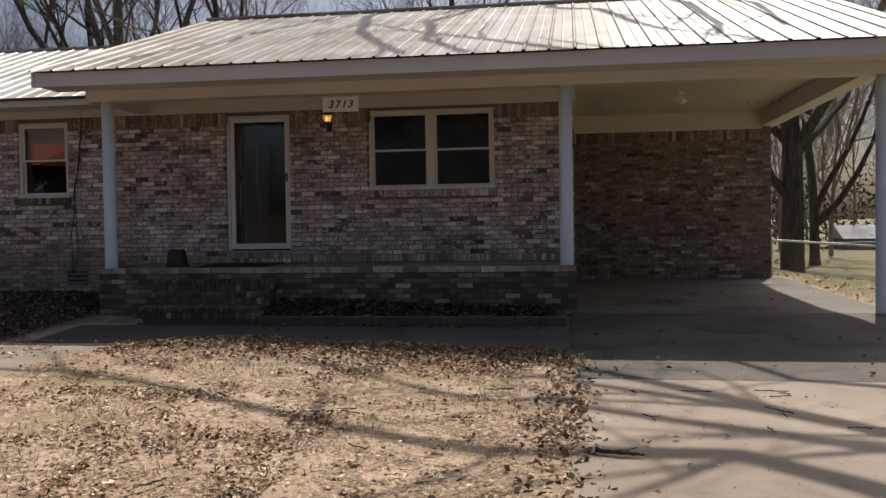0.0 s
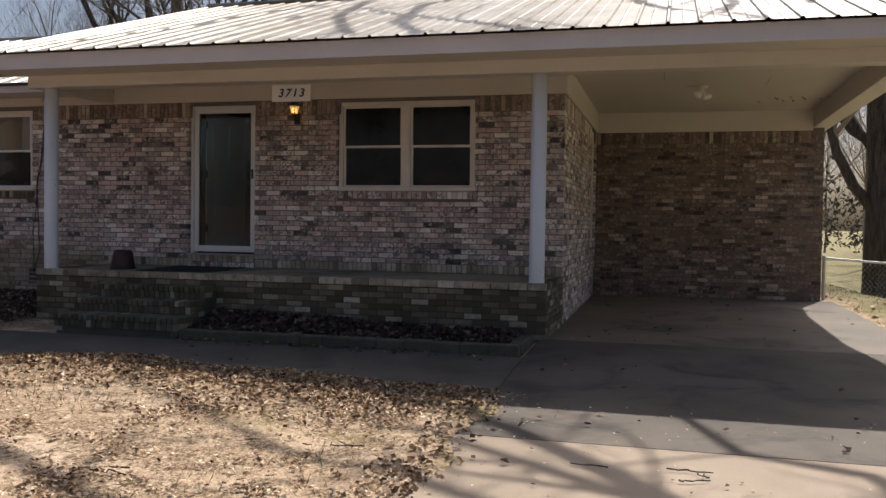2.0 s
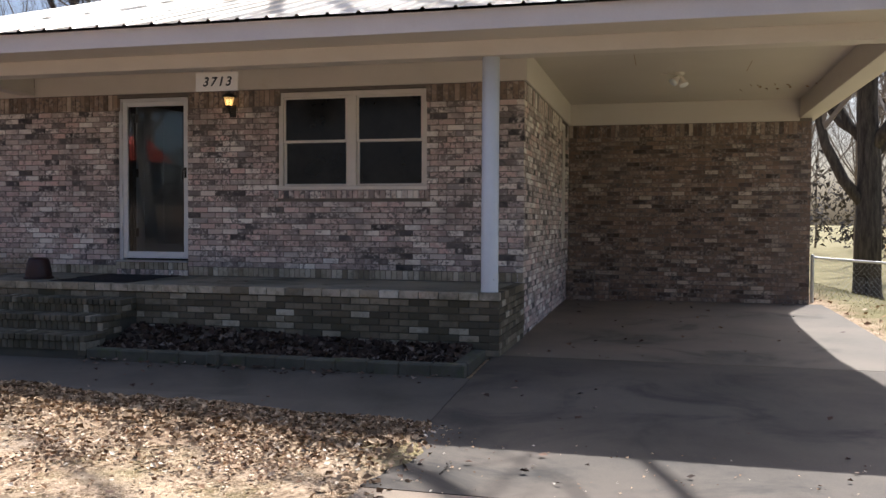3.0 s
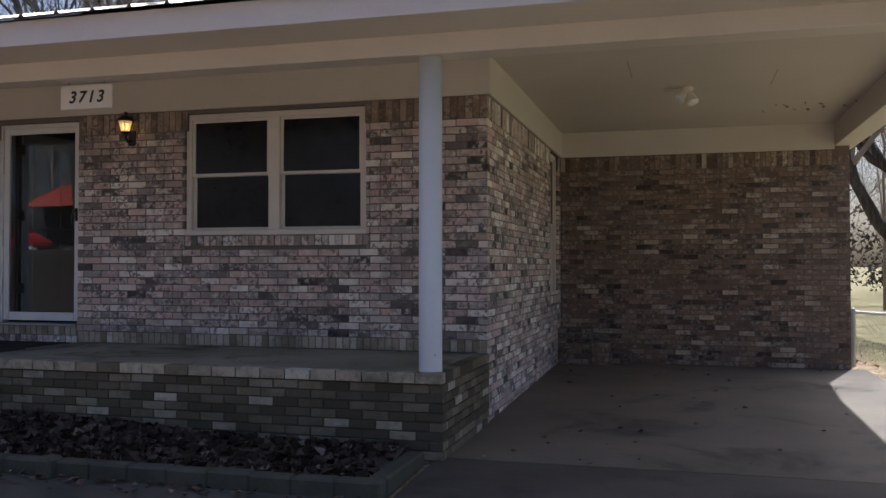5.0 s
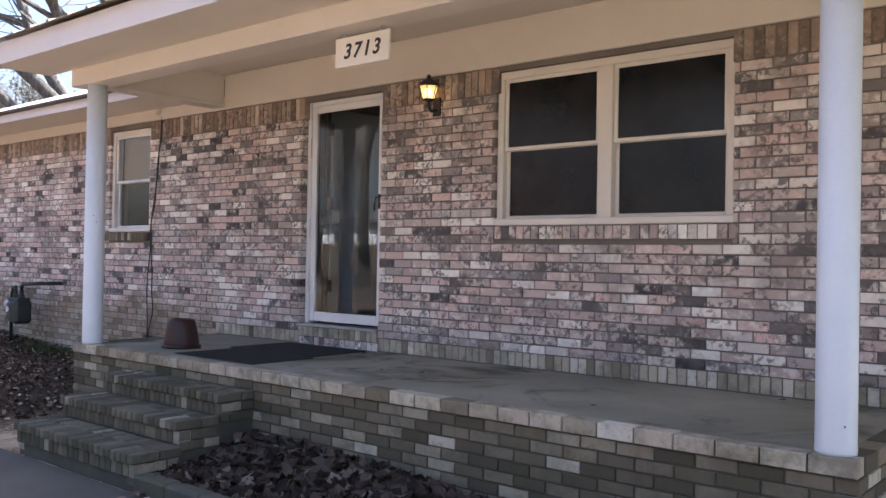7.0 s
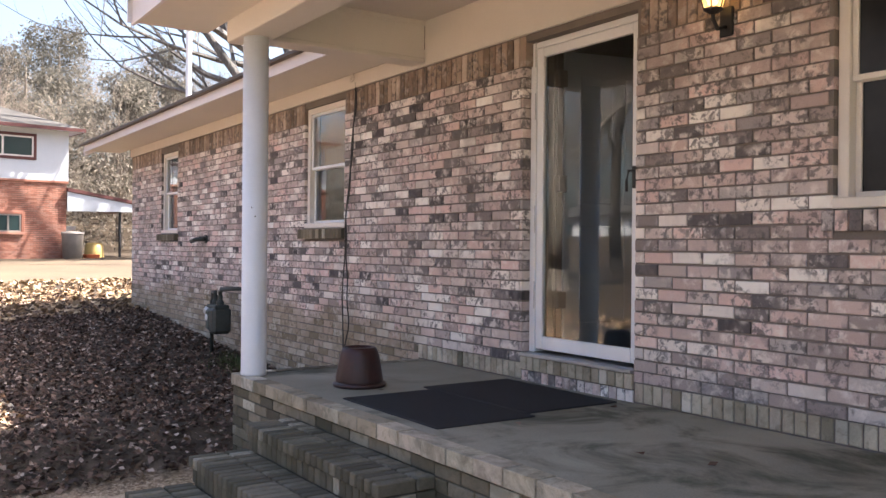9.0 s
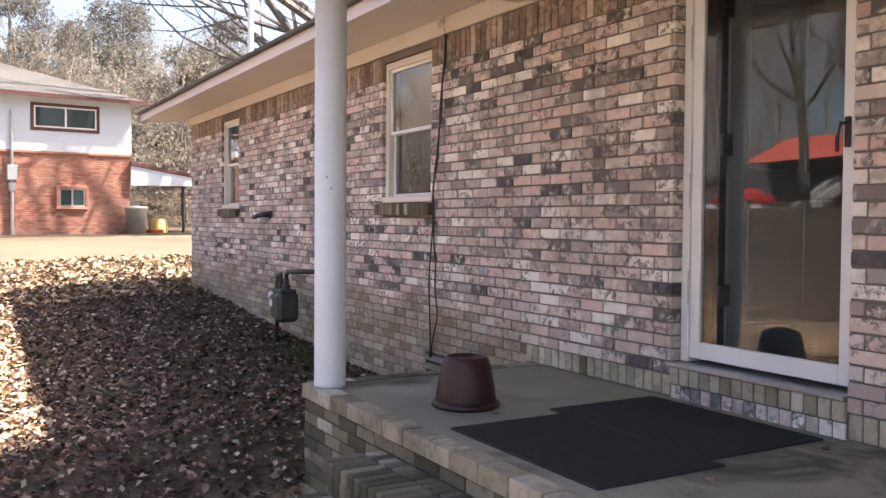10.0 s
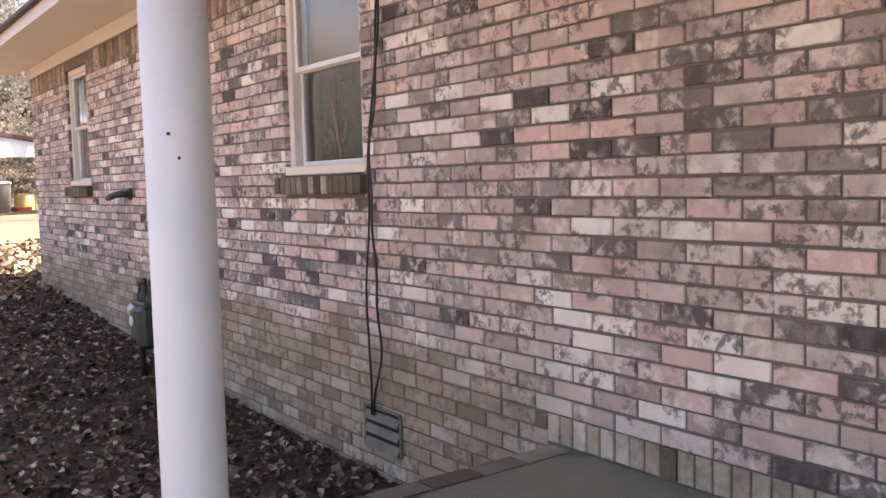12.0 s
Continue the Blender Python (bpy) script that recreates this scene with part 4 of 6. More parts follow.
MAT_POT = surface("bronze_plastic", (0.028, 0.010, 0.009), (0.048, 0.017, 0.015), 5, 120, 0.42, 0.15, relief=0.05, dirt=(0.022, 0.016, 0.015), dirt_at=(0.5, 0.75))
pot = thing("flower_pot", "upturned bronze plastic flower pot", "flower pot")
pz, px, py = PORCH - 0.004, -0.385, -1.045
part("body", Mesh().lathe(px, py, [(0.149, pz + 0.03), (0.148, pz + 0.05), (0.139, pz + 0.11), (0.126, pz + 0.18), (0.115, pz + 0.222), (0.102, pz + 0.243), (0.088, pz + 0.246), (0.085, pz + 0.235), (0.0, pz + 0.233)], 40), MAT_POT, pot, "", True)
part("rim", Mesh().lathe(px, py, [(0.145, pz + 0.001), (0.164, pz + 0.001), (0.168, pz + 0.010), (0.164, pz + 0.026), (0.148, pz + 0.031)], 40), MAT_POT, pot, "", True)


def mat_piece(x0, x1, y0, y1, z):
    t = thing("door_mat", "black ribbed rubber mat on the porch floor", "door mat", "mats before the door")
    part("backing", Mesh().box(x0, x1, y0, y1, z, z + 0.008, 0.003), MAT_RUBBER, t)
    m = Mesh()
    for k in range(int((x1 - x0) / 0.018)):
        m.box(x0 + 0.006 + k * 0.018, x0 + 0.018 + k * 0.018, y0 + 0.012, y1 - 0.012, z + 0.0075, z + 0.0095)
    part("ribs", m, MAT_RUBBER, t)


mat_piece(-0.11, 0.90, -0.745, -0.08, PORCH - 0.004)
mat_piece(0.0, 0.985, -1.36, -0.75, PORCH - 0.004)

# floodlight under the carport ceiling
flood = thing("flood_light", "twin cream floodlight on the carport ceiling", "lamp")
fx, fy = 6.88, 1.9
part("base", Mesh().lathe(fx, fy, [(0.0, 3.10), (0.06, 3.10), (0.06, 3.075), (0.05, 3.065), (0.0, 3.065)], 20), MAT_TRIM, flood)
for dx, dy in ((-0.10, -0.10), (0.05, -0.05)):
    d = Vector((dx, dy, -0.13)).normalized()
    p = Vector((fx, fy, 3.07))
    part("lamp_holder", Mesh().tube([p, p + 0.05 * d, p + 0.09 * d, p + 0.16 * d], [0.02, 0.03, 0.04, 0.062], 16), MAT_TRIM, flood)
    part("lamp_face", Mesh().tube([p + 0.16 * d, p + 0.175 * d], [0.058, 0.03], 16), MAT_WHITE, flood)
part("cable", Mesh().tube([(fx - 0.06, fy, 3.092), (fx - 0.24, fy + 0.03, 3.092)], 0.007, 6), MAT_TRIM, flood)
for x, y, w in ((6.35, 0.9, 0.0), (7.95, -0.3, 0.0), (7.7, 1.6, 0.0)):
    m = Mesh().box(x - 0.004, x + 0.004, y - 0.35, y + 0.35, 3.095, 3.1, 0.001)
    tagged(part("trim", m, MAT_SHADE), "thin open seam between ceiling boards", "seam", kind="structure")
rng = random.Random(8)
m = Mesh()
for k in range(12):
    x, y = 7.75 + 0.085 * k + rng.uniform(-0.03, 0.03), 3.3 + rng.uniform(-0.25, 0.25)
    a = rng.uniform(0, 6.28)
    dx, dy = 0.03 * math.cos(a), 0.05 * math.sin(a)
    m.add([(x, y, 3.0995), (x + dx, y + dy, 3.0995), (x + dx * 1.4 + 0.02, y + dy, 3.075), (x + 0.02, y, 3.08)], [(0, 1, 2, 3)])
tagged(part("peeling_paint", m, MAT_SHADE, None, "", False, False), "curled brown flakes of ceiling paint", "paint flakes", kind="stuff")

# wires, vent, meter
wires = thing("service_cable", "two black cables hanging down the brick wall", "cable")
for s in (0, 1):
    pts = []
    for k in range(36):
        f = k / 35
        apart = 0.008 + 0.045 * smooth(0.55, 0.8, f) * smooth(1.0, 0.86, f)
        sway = 0.022 * math.sin(f * 9.0) + 0.010 * math.sin(f * 23.0)
        pts.append((-2.40 - 0.20 * f + apart * (s - 0.5) * 2 + sway, -0.02 - 0.02 * math.sin(f * 3.14) - 0.006 * s * math.cos(f * 40), 2.80 - 2.47 * f))
    part("cable", Mesh().tube(pts, 0.006, 6), MAT_BLACK, wires, "", True)
m = Mesh()
for k, dx in enumerate((-0.03, 0.0, 0.03)):
    c = [(-2.40 + dx + 0.028 * math.cos(a), -0.05 - 0.01 * k, 2.835 + 0.03 * math.sin(a)) for a in [i * 0.52 for i in range(13)]]
    m.tube(c, 0.006, 6)
part("insulator", m, MAT_CREAM, wires, "cream wire loops", True)
MAT_VENT = surface("weathered_vent", (0.10, 0.092, 0.078), (0.20, 0.185, 0.16), 6, 120, 0.7, relief=0.2)
vent = thing("foundation_vent", "louvred metal foundation vent low on the wall", "vent")
vx0, vx1, vz0, vz1 = -2.70, -2.36, 0.16, 0.375
part("frame", Mesh().box(vx0, vx0 + 0.018, -0.012, 0.01, vz0, vz1, 0.003).box(vx1 - 0.018, vx1, -0.012, 0.01, vz0, vz1, 0.003).box(vx0 + 0.018, vx1 - 0.018, -0.012, 0.01, vz1 - 0.014, vz1, 0.003), MAT_VENT, vent)
part("backing", Mesh().box(vx0 + 0.018, vx1 - 0.018, -0.004, 0.005, vz0, vz1 - 0.014), MAT_BLACK, vent)
for k in range(3):
    z = vz0 + 0.008 + k * 0.068
    q = Mesh().box(vx0 + 0.018, vx1 - 0.018, -0.003, 0.003, 0.0, 0.052, 0.001).moved(Matrix.Translation((0, -0.022, z)) @ Matrix.Rotation(radians(-28), 4, "X"))
    part("slat", q, MAT_VENT, vent, "tilted pale metal slat")
MAT_METER = surface("meter_grey_green", (0.03, 0.036, 0.034), (0.06, 0.07, 0.065), 6, 120, 0.55, 0.2, relief=0.1, dirt=(0.05, 0.03, 0.02), dirt_at=(0.55, 0.75))
MAT_METER_PALE = surface("meter_case_green", (0.06, 0.07, 0.06), (0.10, 0.115, 0.10), 6, 120, 0.55, 0.2, relief=0.1)
gas = thing("gas_meter", "grey-green gas meter with pipe beside the wall", "gas meter")
gx, gy = -5.12, -0.30
part("body", Mesh().box(gx - 0.01, gx + 0.15, gy - 0.11, gy + 0.11, 0.36, 0.66, 0.035), MAT_METER, gas)
part("case", Mesh().box(gx - 0.16, gx - 0.012, gy - 0.10, gy + 0.10, 0.38, 0.65, 0.04), MAT_METER_PALE, gas, "grey-green cast meter case")
part("flange", Mesh().box(gx - 0.15, gx + 0.14, gy - 0.085, gy + 0.085, 0.645, 0.685, 0.012), MAT_METER, gas)
for dx, nut in ((-0.09, 0.036), (0.07, 0.042)):
    part("union", Mesh().lathe(gx + dx, gy, [(0.0, 0.68), (nut, 0.68), (nut, 0.725), (0.026, 0.735), (0.026, 0.79), (0.0, 0.79)], 10), MAT_METER, gas)
part("regulator", Mesh().tube([(gx - 0.15, gy - 0.03, 0.60), (gx - 0.19, gy - 0.03, 0.60), (gx - 0.23, gy - 0.03, 0.60), (gx - 0.24, gy - 0.03, 0.60)], [0.03, 0.062, 0.062, 0.045], 18), MAT_STEEL, gas, "pale round regulator cap", True)
part("dial", Mesh().tube([(gx - 0.09, gy - 0.10, 0.54), (gx - 0.09, gy - 0.108, 0.54)], 0.035, 20), MAT_WHITE, gas, "white meter dial")
part("riser", Mesh().tube([(gx - 0.20, gy, -0.05), (gx - 0.20, gy, 0.70), (gx - 0.18, gy, 0.81), (gx - 0.09, gy, 0.82), (gx - 0.09, gy, 0.78)], 0.022, 12), MAT_METER, gas, "", True)
part("outlet_pipe", Mesh().tube([(gx + 0.07, gy, 0.77), (gx + 0.07, gy, 0.83), (gx + 0.11, gy, 0.86), (gx + 0.45, gy + 0.05, 0.88), (gx + 0.5, gy + 0.1, 0.88), (gx + 0.5, 0.02, 0.88)], 0.024, 12), MAT_METER, gas, "", True)
tap = thing("wall_spigot", "grey pipe elbow on the brick wall", "spigot")
part("pipe", Mesh().tube([(-6.42, 0.01, 1.43), (-6.42, -0.10, 1.43), (-6.46, -0.13, 1.42), (-6.62, -0.13, 1.40)], 0.028, 10), MAT_METER, tap, "", True)
part("collar", Mesh().tube([(-6.42, 0.0, 1.43), (-6.42, -0.02, 1.43)], 0.05, 12), MAT_METER, tap)


# ---------------------------------------------------------------- trees
def bark(name, low, high):
    m, nt, b = material(name, 0.95, 0, 0.2)
    p = place(nt)
    s = xyz(nt, p)
    c = nt.nodes.new("ShaderNodeCombineXYZ")
    for k, f in ((0, 9.0), (1, 9.0), (2, 1.6)):
        nt.links.new(mul(nt, s[k], f), c.inputs[k])
    fur = noise_tex(nt, 1.0, 5, 0.7, c.outputs[0])
    nt.links.new(ramp(nt, fur, [(0.35, low), (0.65, high)]), b.inputs["Base Color"])
    bump(nt, b, fur, 0.9, 0.05)
    return m


MAT_BARK = bark("dark_bark", (0.035, 0.030, 0.026), (0.11, 0.095, 0.08))
MAT_GREY_BARK = bark("grey_bark", (0.085, 0.08, 0.075), (0.20, 0.19, 0.18))
MAT_PALE_BARK = bark("pale_bark", (0.13, 0.11, 0.09), (0.30, 0.26, 0.215))
MAT_TWIG = surface("twig_bark", (0.16, 0.13, 0.105), (0.27, 0.225, 0.18), 1, 20, 0.95, relief=0)


def grow(trunk, crown, p, d, length, r, level, last, rng, lift=0.12, full=1.0):
    """One limb and, from it, its side limbs."""
    n = 5 if level < 2 else 3
    pts, rad, q, dd = [p], [r], p.copy(), d.copy()
    for k in range(n):
        dd = (dd + Vector((rng.uniform(-1, 1), rng.uniform(-1, 1), rng.uniform(-0.6, 1) * 0.8)) * (0.10 if level == 0 else 0.20) + Vector((0, 0, lift if level else 0))).normalized()
        q = q + dd * (length / n)
        pts.append(q.copy())
        rad.append(r * (1 - (0.42 if level == 0 else 0.62) * (k + 1) / n))
    (trunk if level < 2 else crown).tube(pts, rad, (9, 6, 4, 3, 3, 3)[level], cap=level < 2)
    if level >= last:
        return
    kids = max(2, round((7, 5, 5, 4, 4)[level] * full))
    for k in range(kids):
        f = rng.uniform(0.4, 1.0) if level == 0 else rng.uniform(0.25, 1.0)
        if k == 0:
            f = 1.0
        i = min(n - 1, int(f * n))
        at = pts[i].lerp(pts[i + 1], f * n - i) if i < n else pts[-1]
        axis = (pts[i + 1] - pts[i]).normalized()
        side = axis.orthogonal().normalized()
        side.rotate(Matrix.Rotation(rng.uniform(0, 6.283), 3, axis))
        ang = radians(rng.uniform(28, 62)) if k else radians(rng.uniform(5, 22))
        nd = (axis * math.cos(ang) + side * math.sin(ang)).normalized()
        rr = rad[i] * rng.uniform(0.45, 0.7) if k else rad[-1]
        grow(trunk, crown, at, nd, length * rng.uniform(0.5, 0.75), max(rr, 0.006), level + 1, last, rng, lift, full)


def tree(x, y, h, r, seed, label, last=4, lean=(0, 0), mat=None, limbs=(), z=None, full=1.0):
    t = thing("tree", label, "tree", "bare trees")
    rng = random.Random(seed)
    tm, cm = Mesh(), Mesh()
    z = ground_z(x, y) - 0.1 if z is None else z
    base = Vector((x, y, z))
    flare = [(0, 1.55), (0.12, 1.25), (0.35, 1.06), (0.8, 1.0)]
    tm.tube([base + Vector((0, 0, a)) for a, _ in flare], [r * s for _, s in flare], 12, False)
    d = Vector((lean[0], lean[1], 1)).normalized()
    grow(tm, cm, base + Vector((0, 0, 0.75)), d, h * 0.5, r, 0, last, rng, 0.12, full)
    for az, dx, dy, dz, ln, rr in limbs:
        grow(tm, cm, base + Vector((lean[0] * az, lean[1] * az, az)), Vector((dx, dy, dz)).normalized(), ln, rr, 1, last, rng, 0.16, full)
    part("trunk", tm, mat or MAT_BARK, t, "", True, False)
    part("crown", cm, mat or MAT_TWIG, t, "bare winter branches", False, False)
    return t


tree(12.6, 18.6, 17, 0.40, 11, "large dark bare tree beyond the wire fence", 5, (0.02, 0), None, [(2.75, -0.95, -0.1, 0.85, 6.0, 0.19)], -1.2)
tree(16.3, 30, 17, 0.23, 12, "wide bare tree behind the wire fence", 5, (0, 0), None, [(1.9, 0.75, 0.0, 0.8, 7.5, 0.17), (2.6, 0.45, 0.1, 0.9, 8, 0.16)])


def yard_tree():
    """The tall tree beside the driveway whose limbs throw the long shadows."""
    t = thing("tree", "tall bare yard tree beside the driveway", "tree", "bare trees")
    rng = random.Random(5)
    tm, cm = Mesh(), Mesh()
    x, y = 10.9, -4.9
    z = ground_z(x, y) - 0.1
    prof = [(0, 0.60), (0.15, 0.48), (0.4, 0.41), (1.0, 0.38), (3.0, 0.35), (5.0, 0.33), (6.3, 0.30)]
    tm.tube([(x + 0.03 * h, y, z + h) for h, _ in prof], [r for _, r in prof], 14, False)
    top = Vector((x + 0.18, y, z + 6.2))
    for d, r in (((-7.6, 6.2, 5.0), 0.20), ((-3.4, 6.9, 5.0), 0.18), ((-2.3, 7.2, 4.0), 0.16), ((-6.5, 10.0, 5.5), 0.17), ((2.0, 3.0, 7.5), 0.18), ((4.5, -2.0, 6.0), 0.15), ((-4.6, 1.0, 7.5), 0.16), ((-5.0, 8.5, 7.0), 0.15)):
        d, r = Vector(d), r * 0.72
        pts, rad = [], []
        for k in range(9):
            f = k / 8
            w = Vector((rng.uniform(-1, 1), rng.uniform(-1, 1), rng.uniform(-1, 1))) * (0.22 if 0 < k else 0)
            pts.append(top + d * f * 1.15 + w)
            rad.append(r * (1 - 0.7 * f))
        tm.tube(pts, rad, 8)
        for k in (3, 4, 5, 6, 7, 8):
            nd = (d.normalized() + Vector((rng.uniform(-0.7, 0.7), rng.uniform(-0.7, 0.7), rng.uniform(-0.2, 0.6)))).normalized()
            grow(tm, cm, pts[k], nd, rng.uniform(1.8, 3.6), rad[k] * 0.55, 2, 3, rng, 0.06, 0.6)
    part("trunk", tm, MAT_BARK, t, "", True, False)
    part("crown", cm, MAT_TWIG, t, "bare winter branches", False, False)


yard_tree()
tree(-7.5, -19.0, 16, 0.28, 41, "bare street tree in the front yard", 4)
tree(1.0, -23.5, 15, 0.25, 42, "bare street tree in the front yard", 4)
tree(-15.0, -24.0, 17, 0.30, 43, "bare street tree in the front yard", 4)
tree(-18.6, -16.4, 18, 0.34, 44, "pale-barked yard tree before the house", 4, (0, 0), MAT_PALE_BARK)
tree(-24.0, -24.5, 17, 0.28, 45, "bare street tree in the front yard", 4)
tree(-14.5, -33.5, 17, 0.26, 46, "bare street tree in the front yard", 4)
tree(-27.0, -35.5, 18, 0.30, 47, "bare street tree in the front yard", 4)
tree(-26.5, 13.5, 18, 0.60, 15, "large spreading bare tree behind the house wing", 5, (-0.02, 0), MAT_GREY_BARK, [(3.2, -0.75, -0.75, 0.55, 11.0, 0.36), (2.6, -0.3, -0.95, 0.42, 11, 0.30), (4.2, -0.45, -0.8, 0.75, 11, 0.36), (5.0, 0.3, -0.9, 0.8, 10, 0.30)], None, 0.8)
tree(-13.0, 20.5, 19, 0.30, 48, "wide bare tree behind the roof", 5, (0.03, 0), MAT_GREY_BARK, [(3.4, 0.8, -0.3, 0.6, 9, 0.2), (4.2, -0.8, -0.2, 0.6, 9, 0.2), (5.0, 0.3, -0.8, 0.8, 8, 0.18)])
tree(-6.0, 15.5, 15, 0.18, 16, "bare tree behind the roof", 5)
tree(1.5, 17.0, 14, 0.17, 17, "bare tree behind the roof", 5)


def roof_tree():
    """The tree close behind the roof whose crooked limbs reach over it."""
    t = thing("tree", "tall bare tree close behind the roof", "tree", "bare trees")
    rng = random.Random(23)
    tm, cm = Mesh(), Mesh()
    x, y = 6.0, 11.2
    z = ground_z(x, y) - 0.1
    prof = [(0, 0.55), (0.2, 0.44), (0.6, 0.37), (3.0, 0.34), (6.0, 0.31), (8.6, 0.27), (11.0, 0.20), (14.0, 0.12), (17.0, 0.05)]
    tm.tube([(x - 0.03 * h, y - 0.02 * h, z + h) for h, _ in prof], [r for _, r in prof], 14, False)
    fork = Vector((x - 0.3, y - 0.2, 8.6))
    for r, pts in ((0.15, ((4.4, 10.2, 10.6), (3.0, 7.7, 11.8), (3.5, 5.2, 11.0), (4.6, 2.7, 10.1))),
                   (0.14, ((5.4, 9.6, 11.0), (4.9, 8.1, 11.9), (4.4, 6.3, 11.4), (4.7, 3.9, 10.5), (5.4, 2.6, 10.1))),
                   (0.13, ((5.7, 9.2, 10.2), (6.1, 7.0, 10.8), (6.9, 6.4, 10.6), (7.4, 4.2, 9.9), (7.8, 3.2, 9.6))),
                   (0.14, ((7.0, 9.4, 9.8), (8.4, 6.7, 10.7), (8.4, 4.6, 10.0), (8.3, 2.7, 9.4))),
                   (0.13, ((7.6, 9.2, 9.6), (9.4, 6.0, 10.4), (9.2, 3.2, 9.5))),
                   (0.11, ((3.4, 9.6, 10.4), (1.7, 6.2, 12.2), (1.4, 4.2, 10.0), (0.3, 2.6, 9.4)))):
        line = [fork] + [Vector(p) for p in pts]
        fine = []
        for a, b in zip(line, line[1:]):
            fine += [a, a.lerp(b, 0.5) + Vector((rng.uniform(-0.1, 0.1), rng.uniform(-0.1, 0.1), rng.uniform(-0.1, 0.1)))]
        fine.append(line[-1])
        rad = [r * (1 - 0.62 * k / (len(fine) - 1)) for k in range(len(fine))]
        tm.tube(fine, rad, 8)
        for k in range(3, len(fine), 2):
            d = (fine[k] - fine[k - 1]).normalized() + Vector((rng.uniform(-0.8, 0.8), rng.uniform(-0.8, 0.8), rng.uniform(0.0, 0.8)))
            grow(tm, cm, fine[k], d.normalized(), rng.uniform(1.2, 2.4), rad[k] * 0.5, 2, 3, rng, 0.06, 0.6)
    part("trunk", tm, MAT_BARK, t, "", True, False)
    part("crown", cm, MAT_TWIG, t, "bare winter branches", False, False)


roof_tree()
tree(-12.5, 19.0, 15, 0.17, 18, "bare tree behind the roof", 5)


def woods(name, label, spots, mat, last=3, seed=3, thin=1.0, tall=(11, 18)):
    rng = random.Random(seed)
    m = Mesh()
    for x, y in spots:
        h = rng.uniform(*tall)
        z = ground_z(x, y) - 0.2
        grow(m, m, Vector((x, y, z)), Vector((rng.uniform(-0.06, 0.06), rng.uniform(-0.06, 0.06), 1)), h * 0.55, rng.uniform(0.12, 0.26) * thin, 0, last, rng, 0.2)
    ob = part(name, m, mat, None, "", False, False)
    return tagged(ob, label, "trees", kind="stuff")


rng = random.Random(77)
woods("bare_woods", "bare winter woods behind the house", [(rng.uniform(-45, 12), rng.uniform(38, 64)) for k in range(20)], MAT_TWIG, 4, 5, 0.6)
woods("bare_woods", "bare winter woods beyond the side yard", [(rng.uniform(13, 62), rng.uniform(36, 85)) for k in range(60)], MAT_TWIG, 4, 6, 0.6)
woods("bare_woods", "brown winter woods beyond the neighbouring house", [(rng.uniform(-90, -42), rng.uniform(-30, 45)) for k in range(54)], MAT_TWIG, 4, 7, 0.55, (7.5, 11.5))
woods("bare_woods", "bare woods across the street", [(rng.uniform(-95, 30), rng.uniform(-82, -66)) for k in range(64)], MAT_TWIG, 4, 8, 1.1, (19, 26))


def foliage(name, low, high):
    m, nt, b = material(name, 0.9, 0, 0.1)
    r = nt.nodes.new("ShaderNodeNewGeometry").outputs["Random Per Island"]
    col = ramp(nt, r, [(0.0, low), (1.0, high)])
    nt.links.new(col, b.inputs["Base Color"])
    through_leaf = nt.nodes.new("ShaderNodeBsdfTranslucent")
    nt.links.new(col, through_leaf.inputs["Color"])
    both = nt.nodes.new("ShaderNodeMixShader")
    both.inputs[0].default_value = 0.5
    nt.links.new(b.outputs[0], both.inputs[1])
    nt.links.new(through_leaf.outputs[0], both.inputs[2])
    nt.links.new(both.outputs[0], nt.nodes["Material Output"].inputs["Surface"])
    return m


MAT_PINE = foliage("pine_needles", (0.105, 0.099, 0.082), (0.165, 0.155, 0.13))
MAT_BRUSH = foliage("dry_brush", (0.18, 0.158, 0.128), (0.27, 0.24, 0.20))
MAT_THICKET = surface("grey_thicket", (0.05, 0.042, 0.035), (0.095, 0.08, 0.066), 0.4, 8, 0.95, relief=0)


def clumps(m, centre, radius, count, size, rng, flat=0.8):
    """Small sprays of foliage in an uneven mass."""
    for k in range(count):
        v = Vector((rng.gauss(0, 1), rng.gauss(0, 1), rng.gauss(0, 1)))
        v = v.normalized() * radius * rng.uniform(0.45, 1.0)
        p = Vector(centre) + Vector((v.x, v.y, v.z * flat))
        a, b = Vector((rng.uniform(-1, 1), rng.uniform(-1, 1), rng.uniform(-1, 1))) * size, Vector((rng.uniform(-1, 1), rng.uniform(-1, 1), rng.uniform(-1, 1))) * size
        m.add([p, p + a, p + b], [(0, 1, 2)])


def evergreen(x, y, h, seed):
    rng = random.Random(seed)
    t = thing("pine_tree", "tall olive green pine among bare woods", "tree", "pine trees")
    z = ground_z(x, y) - 0.2
    part("trunk", Mesh().tube([(x, y, z), (x + 0.2, y, z + h * 0.6), (x, y, z + h * 0.95)], [0.2, 0.13, 0.03], 8), MAT_TWIG, t)
    m = Mesh()
    for k in range(26):
        f = rng.uniform(0.3, 1.0)
        a = rng.uniform(0, 6.28)
        w = h * 0.24 * (1.15 - f * 0.75)
        clumps(m, (x + w * math.cos(a), y + w * math.sin(a), z + h * f), h * 0.10, 420, 0.17, rng, 0.75)
    part("crown", m, MAT_PINE, t, "olive green needles", False, False)


